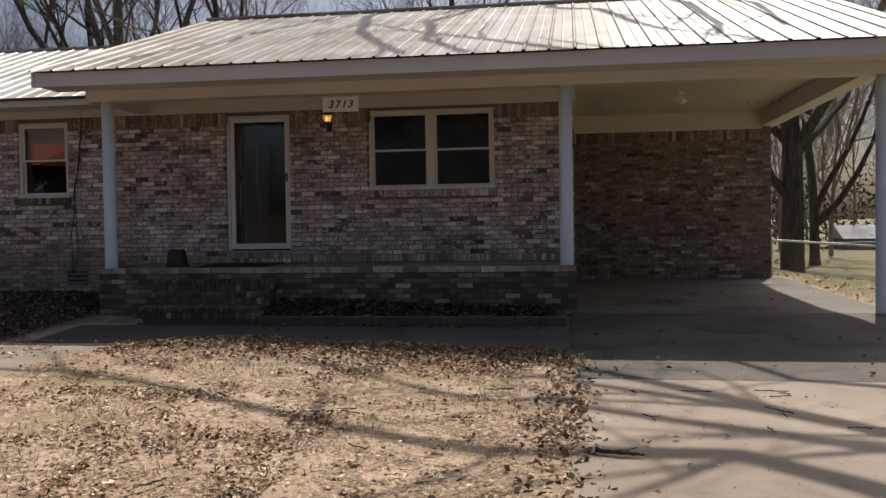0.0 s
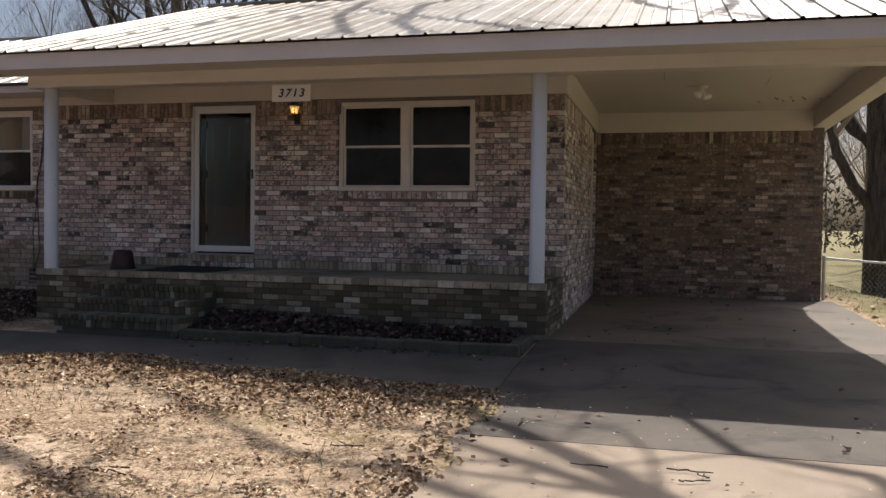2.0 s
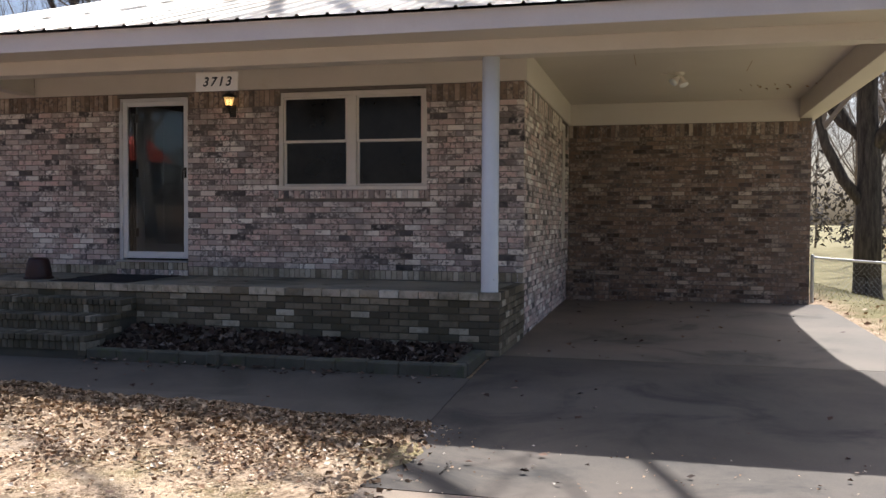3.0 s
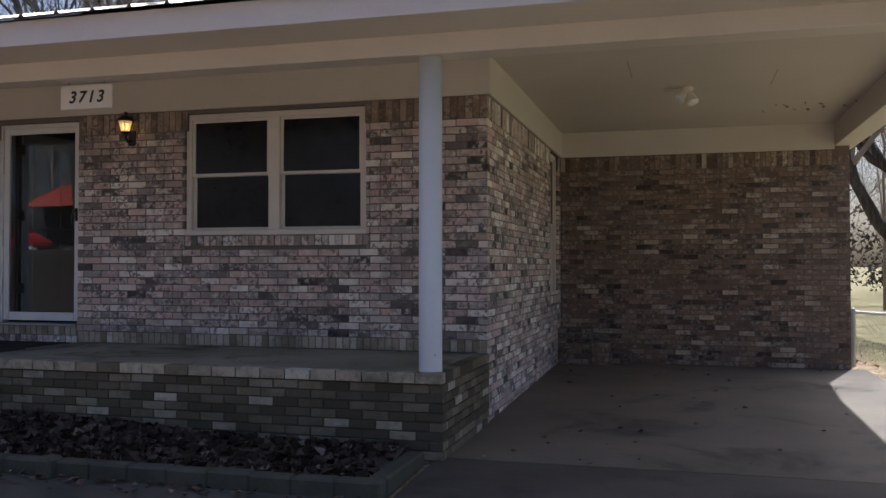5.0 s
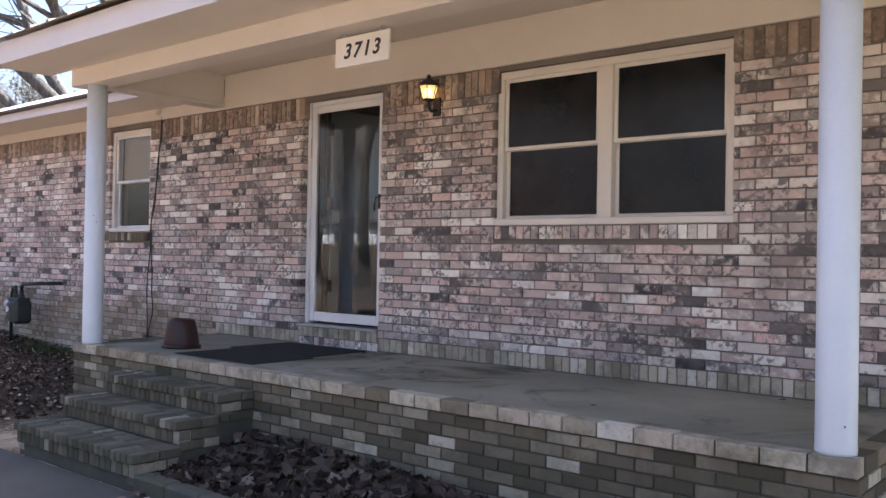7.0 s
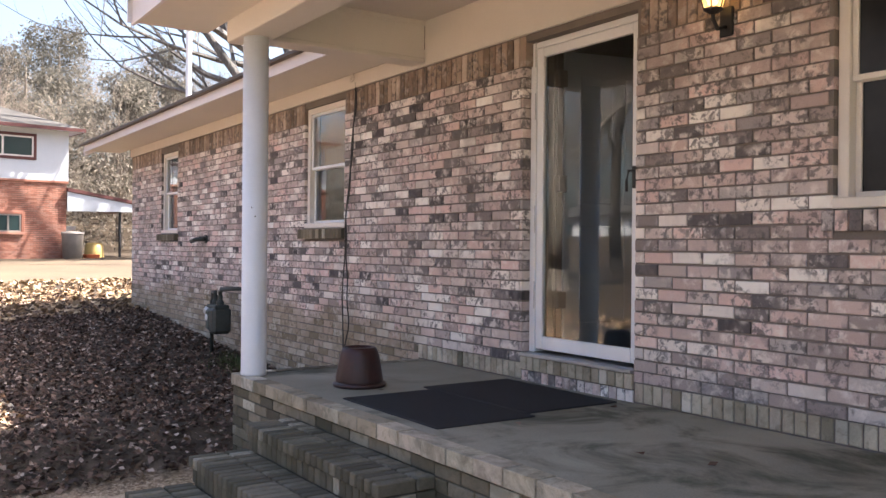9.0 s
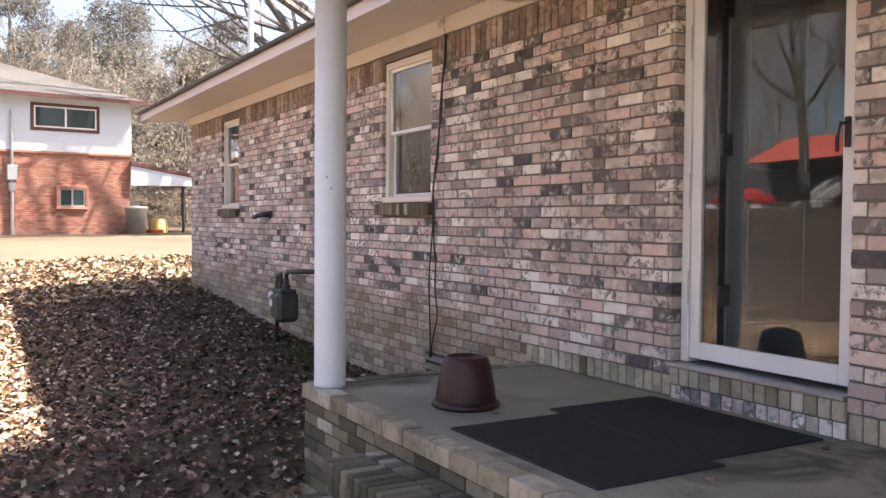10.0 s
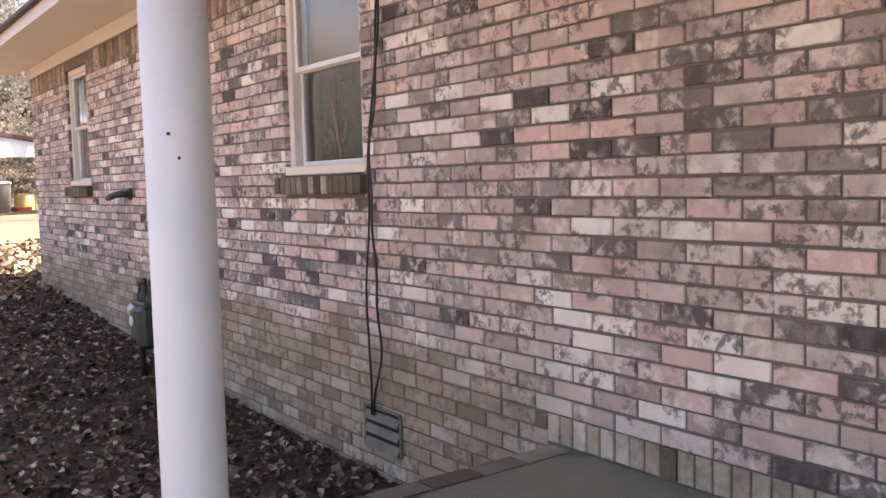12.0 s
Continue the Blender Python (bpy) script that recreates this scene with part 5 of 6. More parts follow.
for k, (x, y, h) in enumerate(((-52, 0, 15), (-56, 5, 17), (-53, 10, 15), (-60, 14, 18), (-50, 17, 12), (-65, -8, 17), (-58, 23, 16), (-62, 8, 19), (-66, 1, 20))):
    evergreen(x, y, h * 0.68, 60 + k)
rng = random.Random(9)
m = Mesh()
for k in range(1500):
    bx, by = rng.uniform(-86, -44), rng.uniform(-28, 46)
    clumps(m, (bx, by, max(0.0, ground_z(bx, by)) + rng.triangular(0.3, 10, 3)), rng.uniform(1.6, 3.2), 170, 0.17, rng)
tagged(part("dry_undergrowth", m, MAT_BRUSH, None, "", False, False), "dry brown undergrowth beyond the side road", "undergrowth", kind="stuff")
m = Mesh()
for k in range(130):
    clumps(m, (rng.uniform(10, 75), rng.uniform(46, 90), rng.uniform(-0.5, 4)), rng.uniform(1.4, 3), 70, 0.34, rng)
for k in range(60):
    clumps(m, (rng.uniform(-45, 12), rng.uniform(52, 66), rng.uniform(0, 4)), rng.uniform(1.4, 3), 60, 0.34, rng)
for k in range(200):
    clumps(m, (rng.uniform(-100, 50), rng.uniform(-92, -76), rng.uniform(2, 9)), rng.uniform(2.2, 4.0), 70, 0.5, rng)
tagged(part("dry_undergrowth", m, MAT_THICKET, None, "", False, False), "grey-brown thicket of the far woods", "undergrowth", kind="stuff")

# ---------------------------------------------------------------- fence
MAT_RAIL = surface("fence_steel", (0.45, 0.45, 0.45), (0.62, 0.62, 0.61), 3, 60, 0.4, 0.7, relief=0.05)
fence = thing("wire_fence", "low chain-link fence along the side yard", "fence")


def fence_run(x0, y0, x1, y1, h, n):
    prev = None
    for k in range(n + 1):
        f = k / n
        x, y = x0 + (x1 - x0) * f, y0 + (y1 - y0) * f
        z = ground_z(x, y)
        part("post", Mesh().tube([(x, y, z - 0.1), (x, y, z + h + 0.03)], 0.03, 10).lathe(x, y, [(0.034, z + h + 0.02), (0.02, z + h + 0.05), (0, z + h + 0.055)], 10), MAT_RAIL, fence)
        if prev:
            a, b = Vector(prev), Vector((x, y, z))
            part("rail", Mesh().tube([a + Vector((0, 0, h)), b + Vector((0, 0, h))], 0.021, 8), MAT_RAIL, fence)
            m = Mesh()
            cells = int((b - a).length / 0.085)
            for c in range(-8, cells):
                for s in (0, 1):
                    u0, u1 = c / cells, (c + h / 0.1) / cells
                    if s:
                        u0, u1 = u1, u0
                    lo, hi = 0.03, h
                    p, q = [], []
                    if min(u0, u1) < 0 or max(u0, u1) > 1:
                        continue
                    m.tube([a.lerp(b, u0) + Vector((0, 0, lo)), a.lerp(b, u1) + Vector((0, 0, hi))], 0.0013, 3, False)
            part("mesh_panel", m, MAT_RAIL, fence, "woven steel wire", False, False)
        prev = (x, y, z)


fence_run(9.06, 5.5, 16.5, 7.5, 0.70, 3)
fence_run(16.5, 30.0, 40.0, 34.0, 1.0, 6)

# ---------------------------------------------------------------- neighbouring house
MAT_SIDING = surface("pale_siding", (0.50, 0.54, 0.585), (0.57, 0.605, 0.64), 0.6, 20, 0.6, relief=0.05)
MAT_SHINGLE = surface("grey_shingle", (0.055, 0.05, 0.046), (0.09, 0.083, 0.075), 1.2, 14, 0.9, relief=0.4, dist=0.02)
MAT_TAUPE = surface("taupe_plastic", (0.20, 0.18, 0.16), (0.28, 0.25, 0.22), 3, 40, 0.6, relief=0.05)
MAT_MAROON = surface("maroon_trim", (0.075, 0.022, 0.02), (0.11, 0.033, 0.03), 2, 30, 0.6, relief=0.02)
NB = pose(-28.6, 2.41, 0.62, 0, 0, 97)
nb = thing("house", "two-storey red brick and pale siding house", "house")
L, D = 14.0, 8.0
part("lower_wall", Mesh().box(-L, 0, 0, D, -0.6, 2.86).moved(NB), MAT_DARK_MORTAR, nb, "red brick ground floor")
part("upper_wall", Mesh().box(-L, 0.05, -0.05, D, 2.95, 4.70).moved(NB), MAT_SIDING, nb, "pale blue-white siding")
part("brick_ledge", Mesh().box(-L, 0.06, -0.06, 0.1, 2.86, 2.95, 0.01).moved(NB), MAT_RED_BRICK, nb)
bk = Mesh()
bk_rng = random.Random(4)
for row in range(42):
    z = 2.85 - row * 0.0677
    if z < -0.05:
        break
    u = -L + (row % 2) * 0.1
    while u < -0.05:
        e = min(u + 0.195, 0)
        if not (-2.36 < u + 0.1 < -1.46 and 1.08 < z < 1.80):
            bk.box(u, e, -0.012, 0.02, z - 0.057, z)
        u += 0.2035
part("brickwork", bk.moved(NB), MAT_RED_BRICK, nb, "weathered red brick", False, False)
ov, ez = 0.48, 4.72
rf = Mesh()
cx, ridge = D / 2, ez + 1.75
A, B, C, E2 = (-L - ov, -ov, ez + 0.06), (ov, -ov, ez + 0.06), (ov, D + ov, ez + 0.06), (-L - ov, D + ov, ez + 0.06)
R1, R2 = (-cx - 0.2, cx, ridge), (-L + cx, cx, ridge)
rf.add([A, B, C, E2, R1, R2], [(0, 1, 4, 5), (1, 2, 4), (2, 3, 5, 4), (3, 0, 5), (3, 2, 1, 0)])
part("roof", rf.moved(NB), MAT_SHINGLE, nb, "grey shingle hip roof")
part("fascia", Mesh().box(-L - ov, ov, -ov - 0.02, -ov, ez - 0.05, ez + 0.07).box(ov, ov + 0.02, -ov - 0.02, D + ov, ez - 0.05, ez + 0.07).moved(NB), MAT_MAROON, nb, "maroon eave board")
part("soffit", Mesh().box(-L - ov, ov, -ov, D + ov, ez - 0.03, ez - 0.005).moved(NB), MAT_SIDING, nb)


def nb_window(x0, x1, z0, z1, trim):
    fr = Mesh().box(x0 - 0.1, x1 + 0.1, -0.09, -0.02, z1, z1 + 0.1, 0.01).box(x0 - 0.1, x1 + 0.1, -0.09, -0.02, z0 - 0.1, z0, 0.01)
    fr.box(x0 - 0.1, x0, -0.09, -0.02, z0, z1, 0.01).box(x1, x1 + 0.1, -0.09, -0.02, z0, z1, 0.01)
    w = part("window", fr.moved(NB), trim, nb, "sliding window")
    mid = (x0 + x1) / 2
    s = Mesh().box(x0, x1, -0.075, -0.03, z0, z0 + 0.05).box(x0, x1, -0.075, -0.03, z1 - 0.05, z1).box(x0, x0 + 0.05, -0.075, -0.03, z0 + 0.05, z1 - 0.05).box(x1 - 0.05, x1, -0.075, -0.03, z0 + 0.05, z1 - 0.05).box(mid - 0.03, mid + 0.03, -0.08, -0.03, z0 + 0.05, z1 - 0.05)
    part("window_frame", s.moved(NB), MAT_TRIM if trim is MAT_MAROON else MAT_TAUPE, w)
    for a, b in ((x0 + 0.05, mid - 0.03), (mid + 0.03, x1 - 0.05)):
        part("pane", Mesh().box(a, b, -0.060, -0.054, z0 + 0.05, z1 - 0.05).moved(NB), MAT_DARKPANE, w)


m_dp, nt_dp, b_dp = material("dark_pane", 0.03)
b_dp.inputs["Base Color"].default_value = (0.03, 0.05, 0.05, 1)
MAT_DARKPANE = m_dp
nb_window(-3.08, -1.12, 3.72, 4.42, MAT_MAROON)
nb_window(-2.32, -1.50, 1.14, 1.74, MAT_RED_BRICK)
nb_window(-9.5, -7.5, 3.72, 4.42, MAT_MAROON)
part("conduit", Mesh().tube([(-3.75, -0.09, 0.0), (-3.75, -0.09, 4.2)], 0.05, 8).moved(NB), MAT_STEEL, nb)
part("meter_box", Mesh().box(-3.92, -3.60, -0.2, -0.01, 1.95, 2.45, 0.03).box(-3.86, -3.64, -0.16, -0.01, 1.6, 1.9, 0.03).moved(NB), MAT_STEEL, nb)
# its carport
part("carport_roof", Mesh().add([(0.0, -0.2, 2.72), (3.6, -0.2, 2.15), (3.6, 6, 2.15), (0.0, 6, 2.72), (0.0, -0.2, 2.60), (3.6, -0.2, 2.05), (3.6, 6, 2.05), (0.0, 6, 2.60)], [(0, 1, 2, 3), (4, 7, 6, 5), (0, 4, 5, 1), (1, 5, 6, 2), (2, 6, 7, 3), (0, 3, 7, 4)]).moved(NB), MAT_MAROON, nb, "maroon edged carport roof")
part("carport_gable", Mesh().add([(0.0, -0.15, 2.58), (3.5, -0.15, 2.03), (3.5, -0.15, 1.95), (0.0, -0.15, 1.9), (0.0, -0.1, 2.58), (3.5, -0.1, 2.03), (3.5, -0.1, 1.95), (0.0, -0.1, 1.9)], [(0, 1, 2, 3), (4, 7, 6, 5), (3, 2, 6, 7), (0, 3, 7, 4)]).moved(NB), MAT_SIDING, nb)
for u in (1.9, 3.3):
    part("carport_post", Mesh().tube([(u, 0.0, -0.2), (u, 0.0, 2.0)], 0.05, 8).moved(NB), MAT_BLACK, nb)
part("screen_door", Mesh().box(0.05, 0.12, 0.4, 1.3, 0.0, 1.6, 0.01).box(0.1, 0.75, 1.3, 1.36, 0.0, 1.4, 0.01).moved(NB), MAT_WHITE, nb)
MAT_YELLOW = surface("yellow_plastic", (0.46, 0.31, 0.09), (0.54, 0.38, 0.13), 3, 40, 0.5, relief=0.05)
MAT_ORANGE = surface("orange_red_plastic", (0.55, 0.13, 0.05), (0.65, 0.18, 0.08), 3, 40, 0.5, relief=0.05)


def lathe_thing(name, label, cat, u, v, prof, mat, lid=None):
    t = thing(name, label, cat)
    part("body", Mesh().lathe(u, v, prof, 20).moved(NB), mat, t, "", True)
    if lid:
        part("lid", Mesh().lathe(u, v, lid, 20).moved(NB), mat, t, "", True)
    return t


lathe_thing("rubbish_bin", "tall taupe wheeled rubbish bin by the brick house", "rubbish bin", 0.05, -0.55, [(0, 0.0), (0.30, 0.0), (0.36, 1.05), (0.38, 1.1)], MAT_TAUPE, [(0.39, 1.1), (0.37, 1.16), (0, 1.2)])
lathe_thing("barrel", "yellow plastic barrel under the neighbour's carport", "barrel", 1.15, 0.5, [(0, 0.05), (0.32, 0.05), (0.34, 0.3), (0.32, 0.7), (0.3, 0.72)], MAT_YELLOW, [(0.3, 0.72), (0.26, 0.78), (0, 0.8)])
lathe_thing("bucket", "orange-red bucket beside the rubbish bin", "bucket", 0.75, -0.4, [(0, 0.0), (0.22, 0.0), (0.28, 0.36), (0.3, 0.38), (0.27, 0.36), (0.2, 0.05)], MAT_ORANGE)
tank = thing("propane_tank", "white rounded propane tank by the brick house", "propane tank")
part("body", Mesh().tube([(-6.9, -0.8, 0.55), (-6.8, -0.8, 0.55), (-6.6, -0.8, 0.55), (-5.6, -0.8, 0.55), (-5.4, -0.8, 0.55), (-5.3, -0.8, 0.55)], [0.15, 0.32, 0.42, 0.42, 0.32, 0.15], 20).moved(NB), MAT_WHITE, tank, "", True)
for u in (-6.5, -5.7):
    part("leg", Mesh().box(u - 0.1, u + 0.1, -1.05, -0.55, -0.1, 0.2, 0.01).moved(NB), MAT_WHITE, tank)

MAT_SHED = surface("shed_boards", (0.10, 0.09, 0.08), (0.18, 0.165, 0.15), 1, 20, 0.9, relief=0.2)
MAT_SHEDROOF = surface("shed_roof_sheet", (0.27, 0.27, 0.28), (0.36, 0.36, 0.37), 1, 20, 0.7, relief=0.05)
shed = thing("shed", "low pale-roofed shed beyond the side yard", "shed")
part("wall", Mesh().box(23.6, 28.4, 50.2, 53.6, -1.8, -0.25, 0.02), MAT_SHED, shed)
part("roof", Mesh().add([(23.3, 49.8, -0.35), (28.7, 49.8, -0.35), (28.7, 52.0, 0.55), (23.3, 52.0, 0.55), (23.3, 54.0, -0.3), (28.7, 54.0, -0.3)], [(0, 1, 2, 3), (3, 2, 5, 4), (0, 3, 4), (1, 5, 2), (0, 4, 5, 1)]), MAT_SHEDROOF, shed, "pale sheet roof")
part("door", Mesh().box(24.4, 25.3, 50.14, 50.2, -1.7, -0.5, 0.01), MAT_TAUPE, shed)

mast = thing("utility_pole", "slim white pole rising behind the roof", "pole")
part("shaft", Mesh().tube([(-21.85, 4.6, 0.0), (-21.85, 4.6, 11.0)], 0.09, 10), MAT_WHITE, mast)
MAT_GRAVEL = surface("sandy_road", (0.095, 0.069, 0.042), (0.14, 0.104, 0.064), 0.6, 40, 0.95, relief=0.4, dist=0.01)
slab("road", -25.2, -16.5, -15, 60, 0.0, MAT_GRAVEL, "pale sandy side road", "road", 2.0)
MAT_ASPHALT = surface("asphalt", (0.04, 0.04, 0.04), (0.075, 0.07, 0.065), 0.8, 60, 0.9, relief=0.4)
slab("road", -16.4, 60, -33, -26.5, 0.0, MAT_ASPHALT, "grey asphalt street before the yard", "road", 2.0)

# house, car and stair across the street, seen in the door glass
OH = pose(-63.5, -56, 1.6, 0, 0, 14)
oh = thing("house", "small white house across the street", "house")
part("wall", Mesh().box(0, 13, 0, -7, -0.3, 2.9).moved(OH), MAT_WHITE, oh)
part("roof", Mesh().add([(-0.6, 0.6, 2.9), (13.6, 0.6, 2.9), (13.6, -3.5, 4.8), (-0.6, -3.5, 4.8), (-0.6, -7.6, 2.9), (13.6, -7.6, 2.9)], [(0, 1, 2, 3), (3, 2, 5, 4), (0, 3, 4), (1, 5, 2), (0, 4, 5, 1)]).moved(OH), MAT_SHINGLE, oh)
for u in (1.5, 5, 9.5):
    w = part("window", Mesh().box(u, u + 1.2, 0.0, 0.05, 1.0, 2.3, 0.02).moved(OH), MAT_TRIM, oh)
    part("pane", Mesh().box(u + 0.1, u + 1.1, 0.05, 0.06, 1.1, 2.2).moved(OH), MAT_DARKPANE, w)
RH = pose(-50.0, -60.2, 1.6, 0, 0, 6)
rh = thing("house", "raised house with red roof and white stair", "house")
MAT_REDROOF = surface("red_sheet_roof", (0.42, 0.07, 0.05), (0.52, 0.10, 0.07), 1, 20, 0.5, relief=0.05)
# dark room colour reused: the gloom under the roof is painted on the wall
part("wall", Mesh().box(0, 9, 0, -6, -0.6, 5.3).moved(RH), MAT_ROOM, rh)
part("roof", Mesh().add([(-0.8, 2.2, 5.0), (9.8, 2.2, 5.0), (9.8, -3, 7.4), (-0.8, -3, 7.4), (-0.8, -6.8, 5.2), (9.8, -6.8, 5.2)], [(0, 1, 2, 3), (3, 2, 5, 4), (0, 3, 4), (1, 5, 2), (0, 4, 5, 1)]).moved(RH), MAT_REDROOF, rh)
for u in (8.0, 9.4):
    m = Mesh().tube([(u, 5.6, 0.9), (u, 0.6, 3.6)], 0.06, 6)
    for k in range(9):
        f = k / 8
        m.tube([(u, 5.6 - 5 * f, 2.7 * f), (u, 5.6 - 5 * f, 0.9 + 2.7 * f)], 0.035, 5)
    part("stair_rail", m.moved(RH), MAT_WHITE, rh)
for k in range(14):
    part("stair_tread", Mesh().box(8.0, 9.4, 5.6 - k * 0.36, 5.24 - k * 0.36, 0.19 * k, 0.19 * k + 0.06, 0.01).moved(RH), MAT_TAUPE, rh)

MAT_CARRED = surface("red_car_paint", (0.42, 0.02, 0.02), (0.46, 0.025, 0.025), 1, 10, 0.2, 0.0, relief=0)


def car(m, label):
    t = thing("car", label, "car")
    prof = [(0.0, 0.35), (0.05, 0.75), (0.9, 0.9), (1.5, 1.4), (3.0, 1.42), (3.7, 0.98), (4.3, 0.9), (4.4, 0.4)]
    b = Mesh()
    n = len(prof)
    for y, k in ((0.0, 1), (1.7, 1)):
        for x, z in prof:
            inset = 0.18 if z > 1.2 else 0.0
            b.v.append((x, y + (inset if y == 0 else -inset), z))
    b.f = [tuple(range(n))[::-1], tuple(range(n, 2 * n))] + [(i, (i + 1) % n, n + (i + 1) % n, n + i) for i in range(n)]
    part("body", b.moved(m), MAT_CARRED, t, "glossy red body")
    for y in (0.07, 1.63):
        part("side_window", Mesh().add([(1.25, y, 0.98), (3.4, y, 0.98), (2.95, y + (0.1 if y < 1 else -0.1), 1.34), (1.6, y + (0.1 if y < 1 else -0.1), 1.34)], [(0, 1, 2, 3)]).moved(m @ Matrix.Translation((0, -0.09 if y < 1 else 0.09, 0))), MAT_DARKPANE, t)
    for x in (0.85, 3.5):
        for y in (0.05, 1.65):
            w = part("wheel", Mesh().tube([(x, y - 0.09, 0.31), (x, y + 0.09, 0.31)], 0.31, 20).moved(m), MAT_BLACK, t)
            part("rim", Mesh().tube([(x, y - 0.1, 0.31), (x, y + 0.1, 0.31)], 0.19, 14).moved(m), MAT_STEEL, w)


car(pose(-42.4, -47.0, ground_z(-40, -47), 0, 0, 4), "parked red sedan across the street")


# ---------------------------------------------------------------- leaves, twigs and grass
def leaf_material(name, stops):
    m, nt, b = material(name, 0.85, 0, 0.25)
    r = nt.nodes.new("ShaderNodeNewGeometry").outputs["Random Per Island"]
    col = ramp(nt, r, stops)
    col = mix(nt, 0.4, col, noise_tex(nt, 90, 3, 0.6, place(nt)), "OVERLAY")
    nt.links.new(col, b.inputs["Base Color"])
    return m


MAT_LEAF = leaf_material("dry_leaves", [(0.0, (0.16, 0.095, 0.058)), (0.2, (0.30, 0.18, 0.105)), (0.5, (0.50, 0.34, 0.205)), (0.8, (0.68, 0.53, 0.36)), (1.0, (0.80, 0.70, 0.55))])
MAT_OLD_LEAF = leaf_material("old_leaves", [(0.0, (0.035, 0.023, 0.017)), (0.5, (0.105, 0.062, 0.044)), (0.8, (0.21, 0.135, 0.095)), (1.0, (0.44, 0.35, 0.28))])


# darker set of the old leaf colours, used in the planting bed
MAT_DARK_LEAF = leaf_material("dark_leaves", [(0.0, (0.02, 0.014, 0.011)), (0.5, (0.055, 0.035, 0.027)), (0.85, (0.11, 0.075, 0.056)), (1.0, (0.24, 0.19, 0.155))])
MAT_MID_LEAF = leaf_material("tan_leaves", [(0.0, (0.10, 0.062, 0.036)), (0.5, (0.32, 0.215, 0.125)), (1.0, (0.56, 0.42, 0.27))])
MAT_CRUMB = leaf_material("leaf_crumbs", [(0.0, (0.06, 0.038, 0.024)), (0.3, (0.24, 0.145, 0.085)), (0.6, (0.48, 0.325, 0.195)), (0.85, (0.70, 0.54, 0.37)), (1.0, (0.86, 0.76, 0.62))])
MAT_STRAW = leaf_material("straw_litter", [(0.0, (0.16, 0.10, 0.06)), (0.4, (0.46, 0.34, 0.20)), (1.0, (0.78, 0.65, 0.47))])


def leaf(m, x, y, z, s, rng, tilt=0.5):
    a = rng.uniform(0, 6.283)
    t = Euler((rng.gauss(0, tilt), rng.gauss(0, tilt), a)).to_matrix()
    w, c = s * rng.uniform(0.32, 0.5), s * rng.uniform(-0.05, 0.28)
    vs = [(-s / 2, 0, 0), (-s * 0.1, -w, c), (s / 2, 0, 0), (s * 0.05, w, c), (0, 0, -c * 0.25)]
    m.add([Vector((x, y, z + 0.006 + s * 0.08)) + t @ Vector(v) for v in vs], [(0, 1, 4), (1, 2, 4), (2, 3, 4), (3, 0, 4)])


def scatter(label, count, where, mat, s0, s1, seed, height=ground_z, tilt=0.5):
    rng = random.Random(seed)
    m, made = Mesh(), 0
    while made < count:
        x, y = where(rng)
        leaf(m, x, y, height(x, y) - 0.012, rng.uniform(s0, s1), rng, tilt)
        made += 1
    return tagged(part("fallen_leaves", m, mat, None, "", False, False), label, "leaves", kind="stuff")


def on_lawn(rng):
    while True:
        x, y = rng.uniform(-7, 5.08), -4.0 - 9.5 * rng.random() ** 1.25
        if noise.noise(Vector((x * 0.8, y * 0.8, 5))) + 0.5 * noise.noise(Vector((x * 2.4, y * 2.4, 1))) < rng.uniform(-0.75, 0.35):
            continue
        if -1.0 < x < 0.5 and rng.random() < 0.85:
            continue
        return x, y


def clotted(x, y):
    return noise.noise(Vector((x * 1.1, y * 1.1, 5))) + 0.7 * noise.noise(Vector((x * 3.1, y * 3.1, 1))) + 0.4 * noise.noise(Vector((x * 8, y * 8, 2)))


def on_clots(rng):
    while True:
        x, y = rng.uniform(-7, 5.25 + rng.gauss(0, 0.08)), -3.95 - 8.5 * rng.random() ** 1.35
        if clotted(x, y) < rng.uniform(0.0, 0.5) or (-1.0 < x < 0.5 and rng.random() < 0.9):
            continue
        return x, y


def drift_z(x, y):
    """Height of the leaf drift that has piled up along the walk and the drive."""
    rag = 0.5 + 0.5 * noise.noise(Vector((x * 1.3, y * 1.3, 7))) + 0.25 * noise.noise(Vector((x * 5, y * 5, 8)))
    along_walk = smooth(-3.80, -4.0, y) * smooth(-4.95, -4.1, y) * smooth(0.5, 1.2, x) * smooth(5.3, 4.6, x)
    edge = 5.2 + 0.16 * noise.noise(Vector((3.0, y * 1.4, 4))) + 0.07 * noise.noise(Vector((x * 3, y * 5, 6)))
    along_drive = smooth(4.5, 5.0, x) * smooth(edge + 0.12, edge - 0.1, x) * smooth(-3.8, -4.4, y) * smooth(-9.4, -8.6, y) * 0.85
    return 0.085 * rag * max(along_walk, along_drive)


def on_edge(rng):
    if rng.random() < 0.09:
        return 5.1 + rng.gauss(0, 0.13), rng.uniform(-12, -4.1)
    return rng.uniform(0.5, 5.15), -3.9 - abs(rng.gauss(0, 0.42))


def heaped(x, y):
    return ground_z(x, y) + drift_z(x, y)


def beside_wing(rng):
    while True:
        x, y = rng.uniform(-14, -1.32), rng.uniform(-6.5, -0.03)
        if x < -10 and rng.random() < 0.4:
            continue
        return x, y


def bed_z(x, y):
    return -0.085 + 0.09 * smooth(-2.2, -1.6, y) * (0.5 + smooth(4.5, 1.5, x))


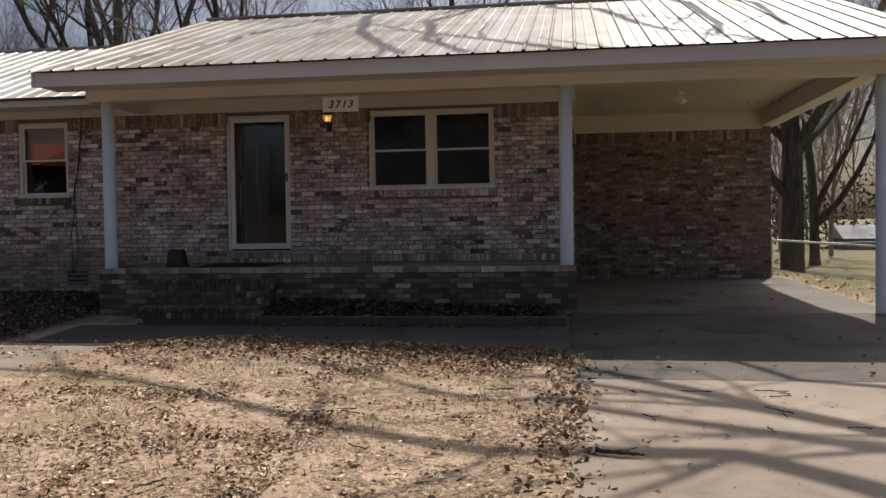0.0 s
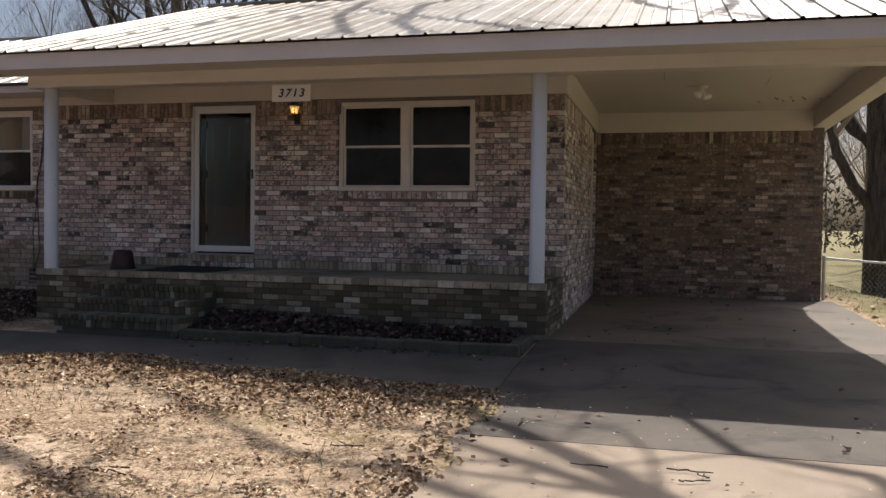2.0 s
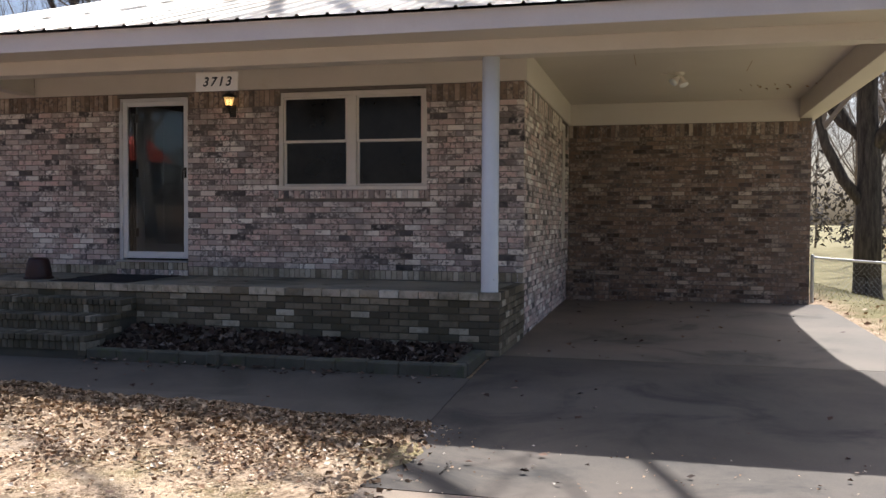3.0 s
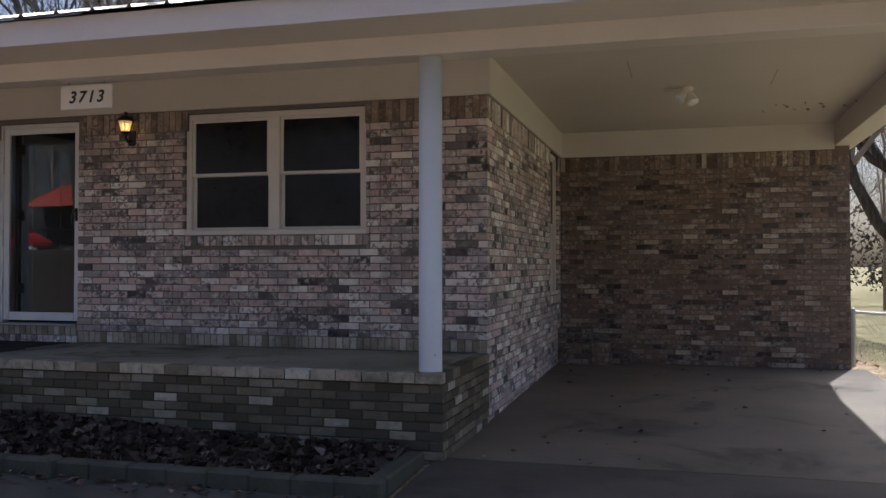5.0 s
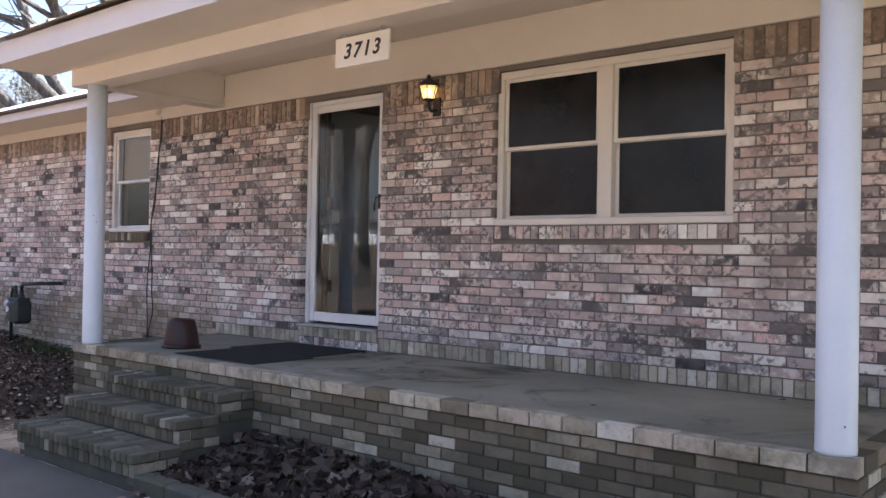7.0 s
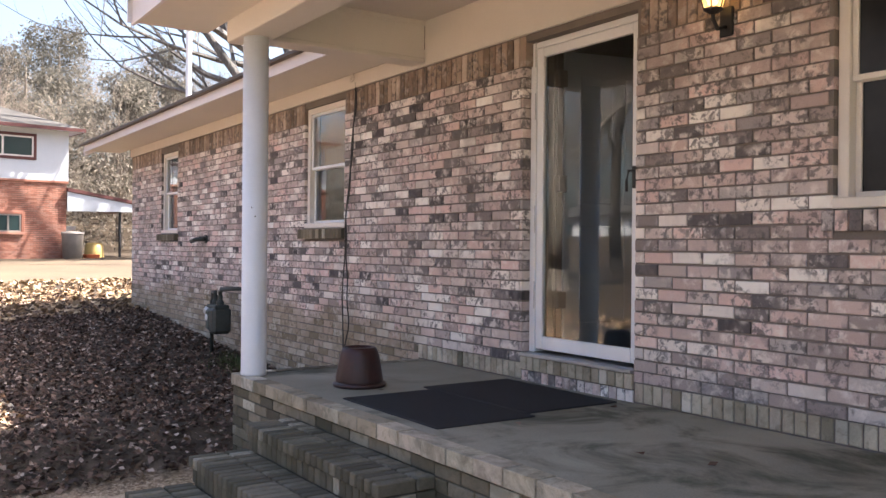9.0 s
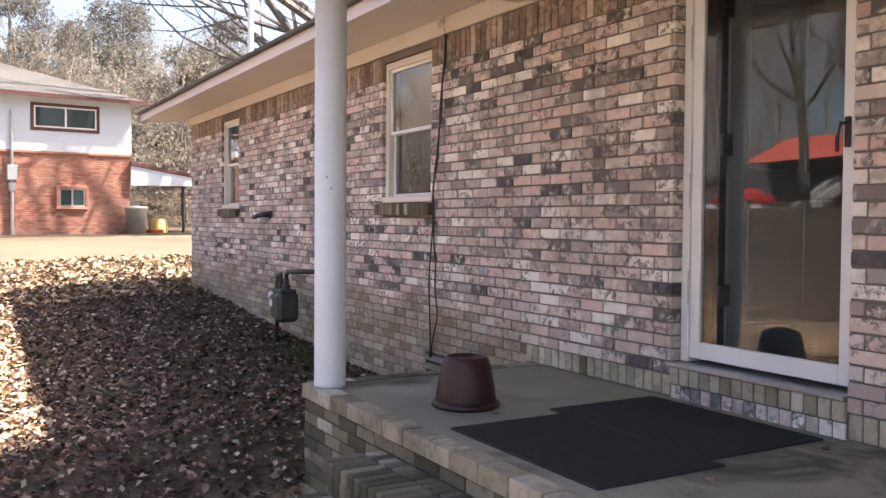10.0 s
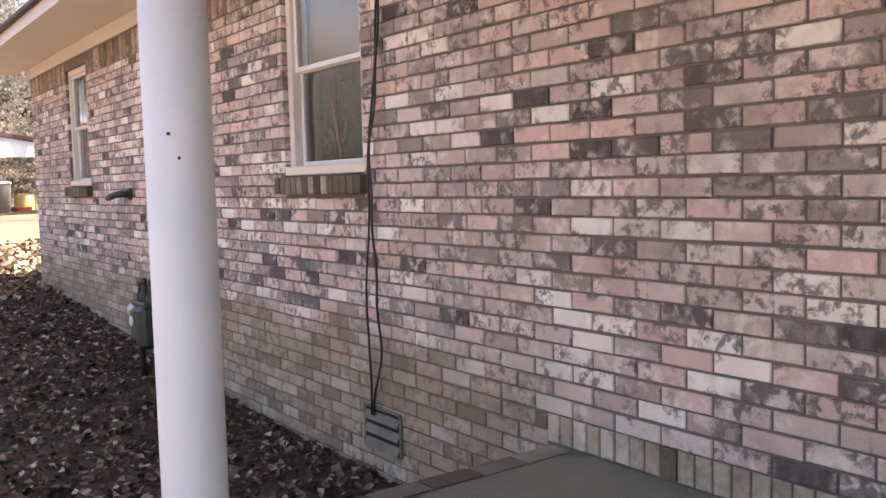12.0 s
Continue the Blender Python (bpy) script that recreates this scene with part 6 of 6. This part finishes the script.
m = Mesh()
xs, ys = span(0.3, 5.4, 0.05), span(-9.5, -3.8, 0.05)
for y in ys:
    for x in xs:
        m.v.append((x, y, ground_z(x, y) - 0.026 + 1.1 * drift_z(x, y)))
w = len(xs)
m.f = [(k, k + 1, k + w + 1, k + w) for j in range(len(ys) - 1) for k in range(j * w, j * w + w - 1)]
tagged(part("ground_litter", m, MAT_LAWN, None, "", True, False), "drift of sand and leaf crumbs along the paving", "leaf drift", kind="stuff")
scatter("tan and brown oak leaves on the sunlit lawn", 6000, on_lawn, MAT_LEAF, 0.02, 0.05, 1, heaped, tilt=0.25)
scatter("clotted brown leaf crumbs on the lawn", 38000, on_clots, MAT_CRUMB, 0.012, 0.045, 15, heaped, tilt=0.4)
scatter("small straw-coloured leaf fragments on the lawn", 22000, on_lawn, MAT_STRAW, 0.010, 0.028, 12, heaped, tilt=0.3)
scatter("drift of brown leaves along the walk edge", 9000, on_edge, MAT_MID_LEAF, 0.02, 0.065, 2, heaped, tilt=0.5)
scatter("dark leaf crumbs strewn on the driveway", 700, lambda r: (5.15 + 3.9 * r.random() ** 1.6, r.uniform(-11, -4.2)), MAT_CRUMB, 0.008, 0.026, 16, lambda x, y: ground_z(x, y) + 0.014, 0.15)
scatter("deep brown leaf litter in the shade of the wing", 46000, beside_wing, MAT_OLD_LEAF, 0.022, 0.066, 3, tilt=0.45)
scatter("sunlit leaves towards the side road", 10000, lambda r: (r.uniform(-17, -9), r.uniform(-12, 5)), MAT_MID_LEAF, 0.06, 0.14, 4)
# same litter as by the wing; sunlight is put into its paler colour
scatter("wing leaf litter coloured paler for the sun beyond the eave shadow", 12000, lambda r: (r.uniform(-9, -2.9), -2.6 - 4.0 * r.random()), MAT_LEAF, 0.035, 0.085, 14, tilt=0.45)
scatter("brown leaves in the planting bed", 1500, lambda r: (r.uniform(1.3, 4.92), r.uniform(-2.38, -1.56)), MAT_DARK_LEAF, 0.05, 0.11, 5, bed_z, 0.7)
scatter("stray leaves on driveway and walk", 170, lambda r: (r.uniform(0.6, 9), r.uniform(-9, -2.6)), MAT_OLD_LEAF, 0.03, 0.07, 6, lambda x, y: ground_z(x, y) + 0.022, 0.2)
scatter("leaves on the carport slab", 60, lambda r: (r.uniform(5.3, 8.9), r.uniform(-1.5, 4.5)), MAT_OLD_LEAF, 0.03, 0.07, 7, lambda x, y: ground_z(x, y) + 0.022, 0.2)
scatter("leaves on the side yard grass", 220, lambda r: (r.uniform(9.15, 14), r.uniform(-3, 6)), MAT_LEAF, 0.05, 0.11, 8)
scatter("leaves on the walk beside the bed", 120, lambda r: (r.uniform(1.2, 5), -2.5 - abs(r.gauss(0, 0.12))), MAT_OLD_LEAF, 0.03, 0.07, 9, lambda x, y: ground_z(x, y) + 0.01, 0.2)
scatter("two or three leaves on the porch", 7, lambda r: (r.uniform(-1.0, 4.5), r.uniform(-1.3, -0.1)), MAT_OLD_LEAF, 0.04, 0.06, 10, lambda x, y: PORCH + 0.006, 0.1)

rng = random.Random(21)
for k in range(46):
    if k < 26:
        x, y, dz = rng.uniform(5.2, 9.0), rng.uniform(-10, -4.4), 0.012
    else:
        x, y, dz = rng.uniform(-1, 5.0), rng.uniform(-10, -4.1), 0.0
    ln, a = rng.uniform(0.07, 0.26), rng.uniform(0, 6.28)
    if k == 0:
        x, y, ln, a = 5.40, -7.6, 0.28, -0.2
    t = thing("fallen_twig", "dry brown twig lying on the ground", "twig", "fallen twigs")
    pts, rr = [], []
    for i in range(9):
        f = i / 8 - 0.5
        px, py = x + ln * f * math.cos(a) + rng.uniform(-0.012, 0.012), y + ln * f * math.sin(a) + rng.uniform(-0.012, 0.012)
        r = (rng.uniform(0.008, 0.019) if k == 0 else rng.uniform(0.003, 0.006)) * (1.1 - 0.3 * i / 8)
        pts.append((px, py, ground_z(px, py) + dz + r))
        rr.append(r)
    part("stem", Mesh().tube(pts, rr, 6), MAT_BARK, t)
    if k % 3 == 0:
        p = Vector(pts[4])
        b = a + rng.choice((0.7, -0.7))
        part("side_shoot", Mesh().tube([p, p + Vector((0.4 * ln * math.cos(b), 0.4 * ln * math.sin(b), 0.015))], [0.004, 0.002], 5), MAT_BARK, t)

MAT_GRASS = leaf_material("winter_grass", [(0.0, (0.10, 0.11, 0.03)), (0.5, (0.24, 0.22, 0.07)), (1.0, (0.48, 0.40, 0.22))])
rng = random.Random(31)
m = Mesh()
made = 0
while made < 9500:
    if made < 3500:
        x, y = rng.uniform(-6, 5.08), rng.uniform(-13, -4.0)
        if noise.noise(Vector((x * 0.7, y * 0.7, 2))) < 0.12 or -0.9 < x < 0.45:
            continue
    else:
        x, y = rng.uniform(9.15, 16), rng.uniform(-2, 14)
    z, a, h = ground_z(x, y) - 0.03, rng.uniform(0, 6.28), rng.uniform(0.015, 0.05)
    c, s = math.cos(a) * 0.004, math.sin(a) * 0.004
    lx, ly = rng.gauss(0, 0.03), rng.gauss(0, 0.03)
    m.add([(x - c, y - s, z), (x + c, y + s, z), (x + lx, y + ly, z + 0.02 + h)], [(0, 1, 2)])
    made += 1
tagged(part("grass", m, MAT_GRASS, None, "", False, False), "sparse dry winter grass", "grass", kind="stuff")

m = Mesh()
rng = random.Random(33)
for k in range(500):
    x, y = -4.35 + rng.gauss(0, 0.28), -0.20 - abs(rng.gauss(0, 0.14))
    z, a, h = ground_z(x, y) - 0.02, rng.uniform(0, 6.28), rng.uniform(0.03, 0.13)
    c, s = math.cos(a) * 0.006, math.sin(a) * 0.006
    lx, ly = rng.gauss(0, 0.07), rng.gauss(0, 0.05)
    m.add([(x - c, y - s, z), (x + c, y + s, z), (x + lx, y + ly, z + h)], [(0, 1, 2)])
MAT_WEED = leaf_material("green_weeds", [(0.0, (0.04, 0.055, 0.02)), (0.6, (0.08, 0.095, 0.035)), (1.0, (0.16, 0.15, 0.07))])
tagged(part("weeds", m, MAT_WEED, None, "", False, False), "low green weeds at the wall beside the meter", "weeds", kind="stuff")
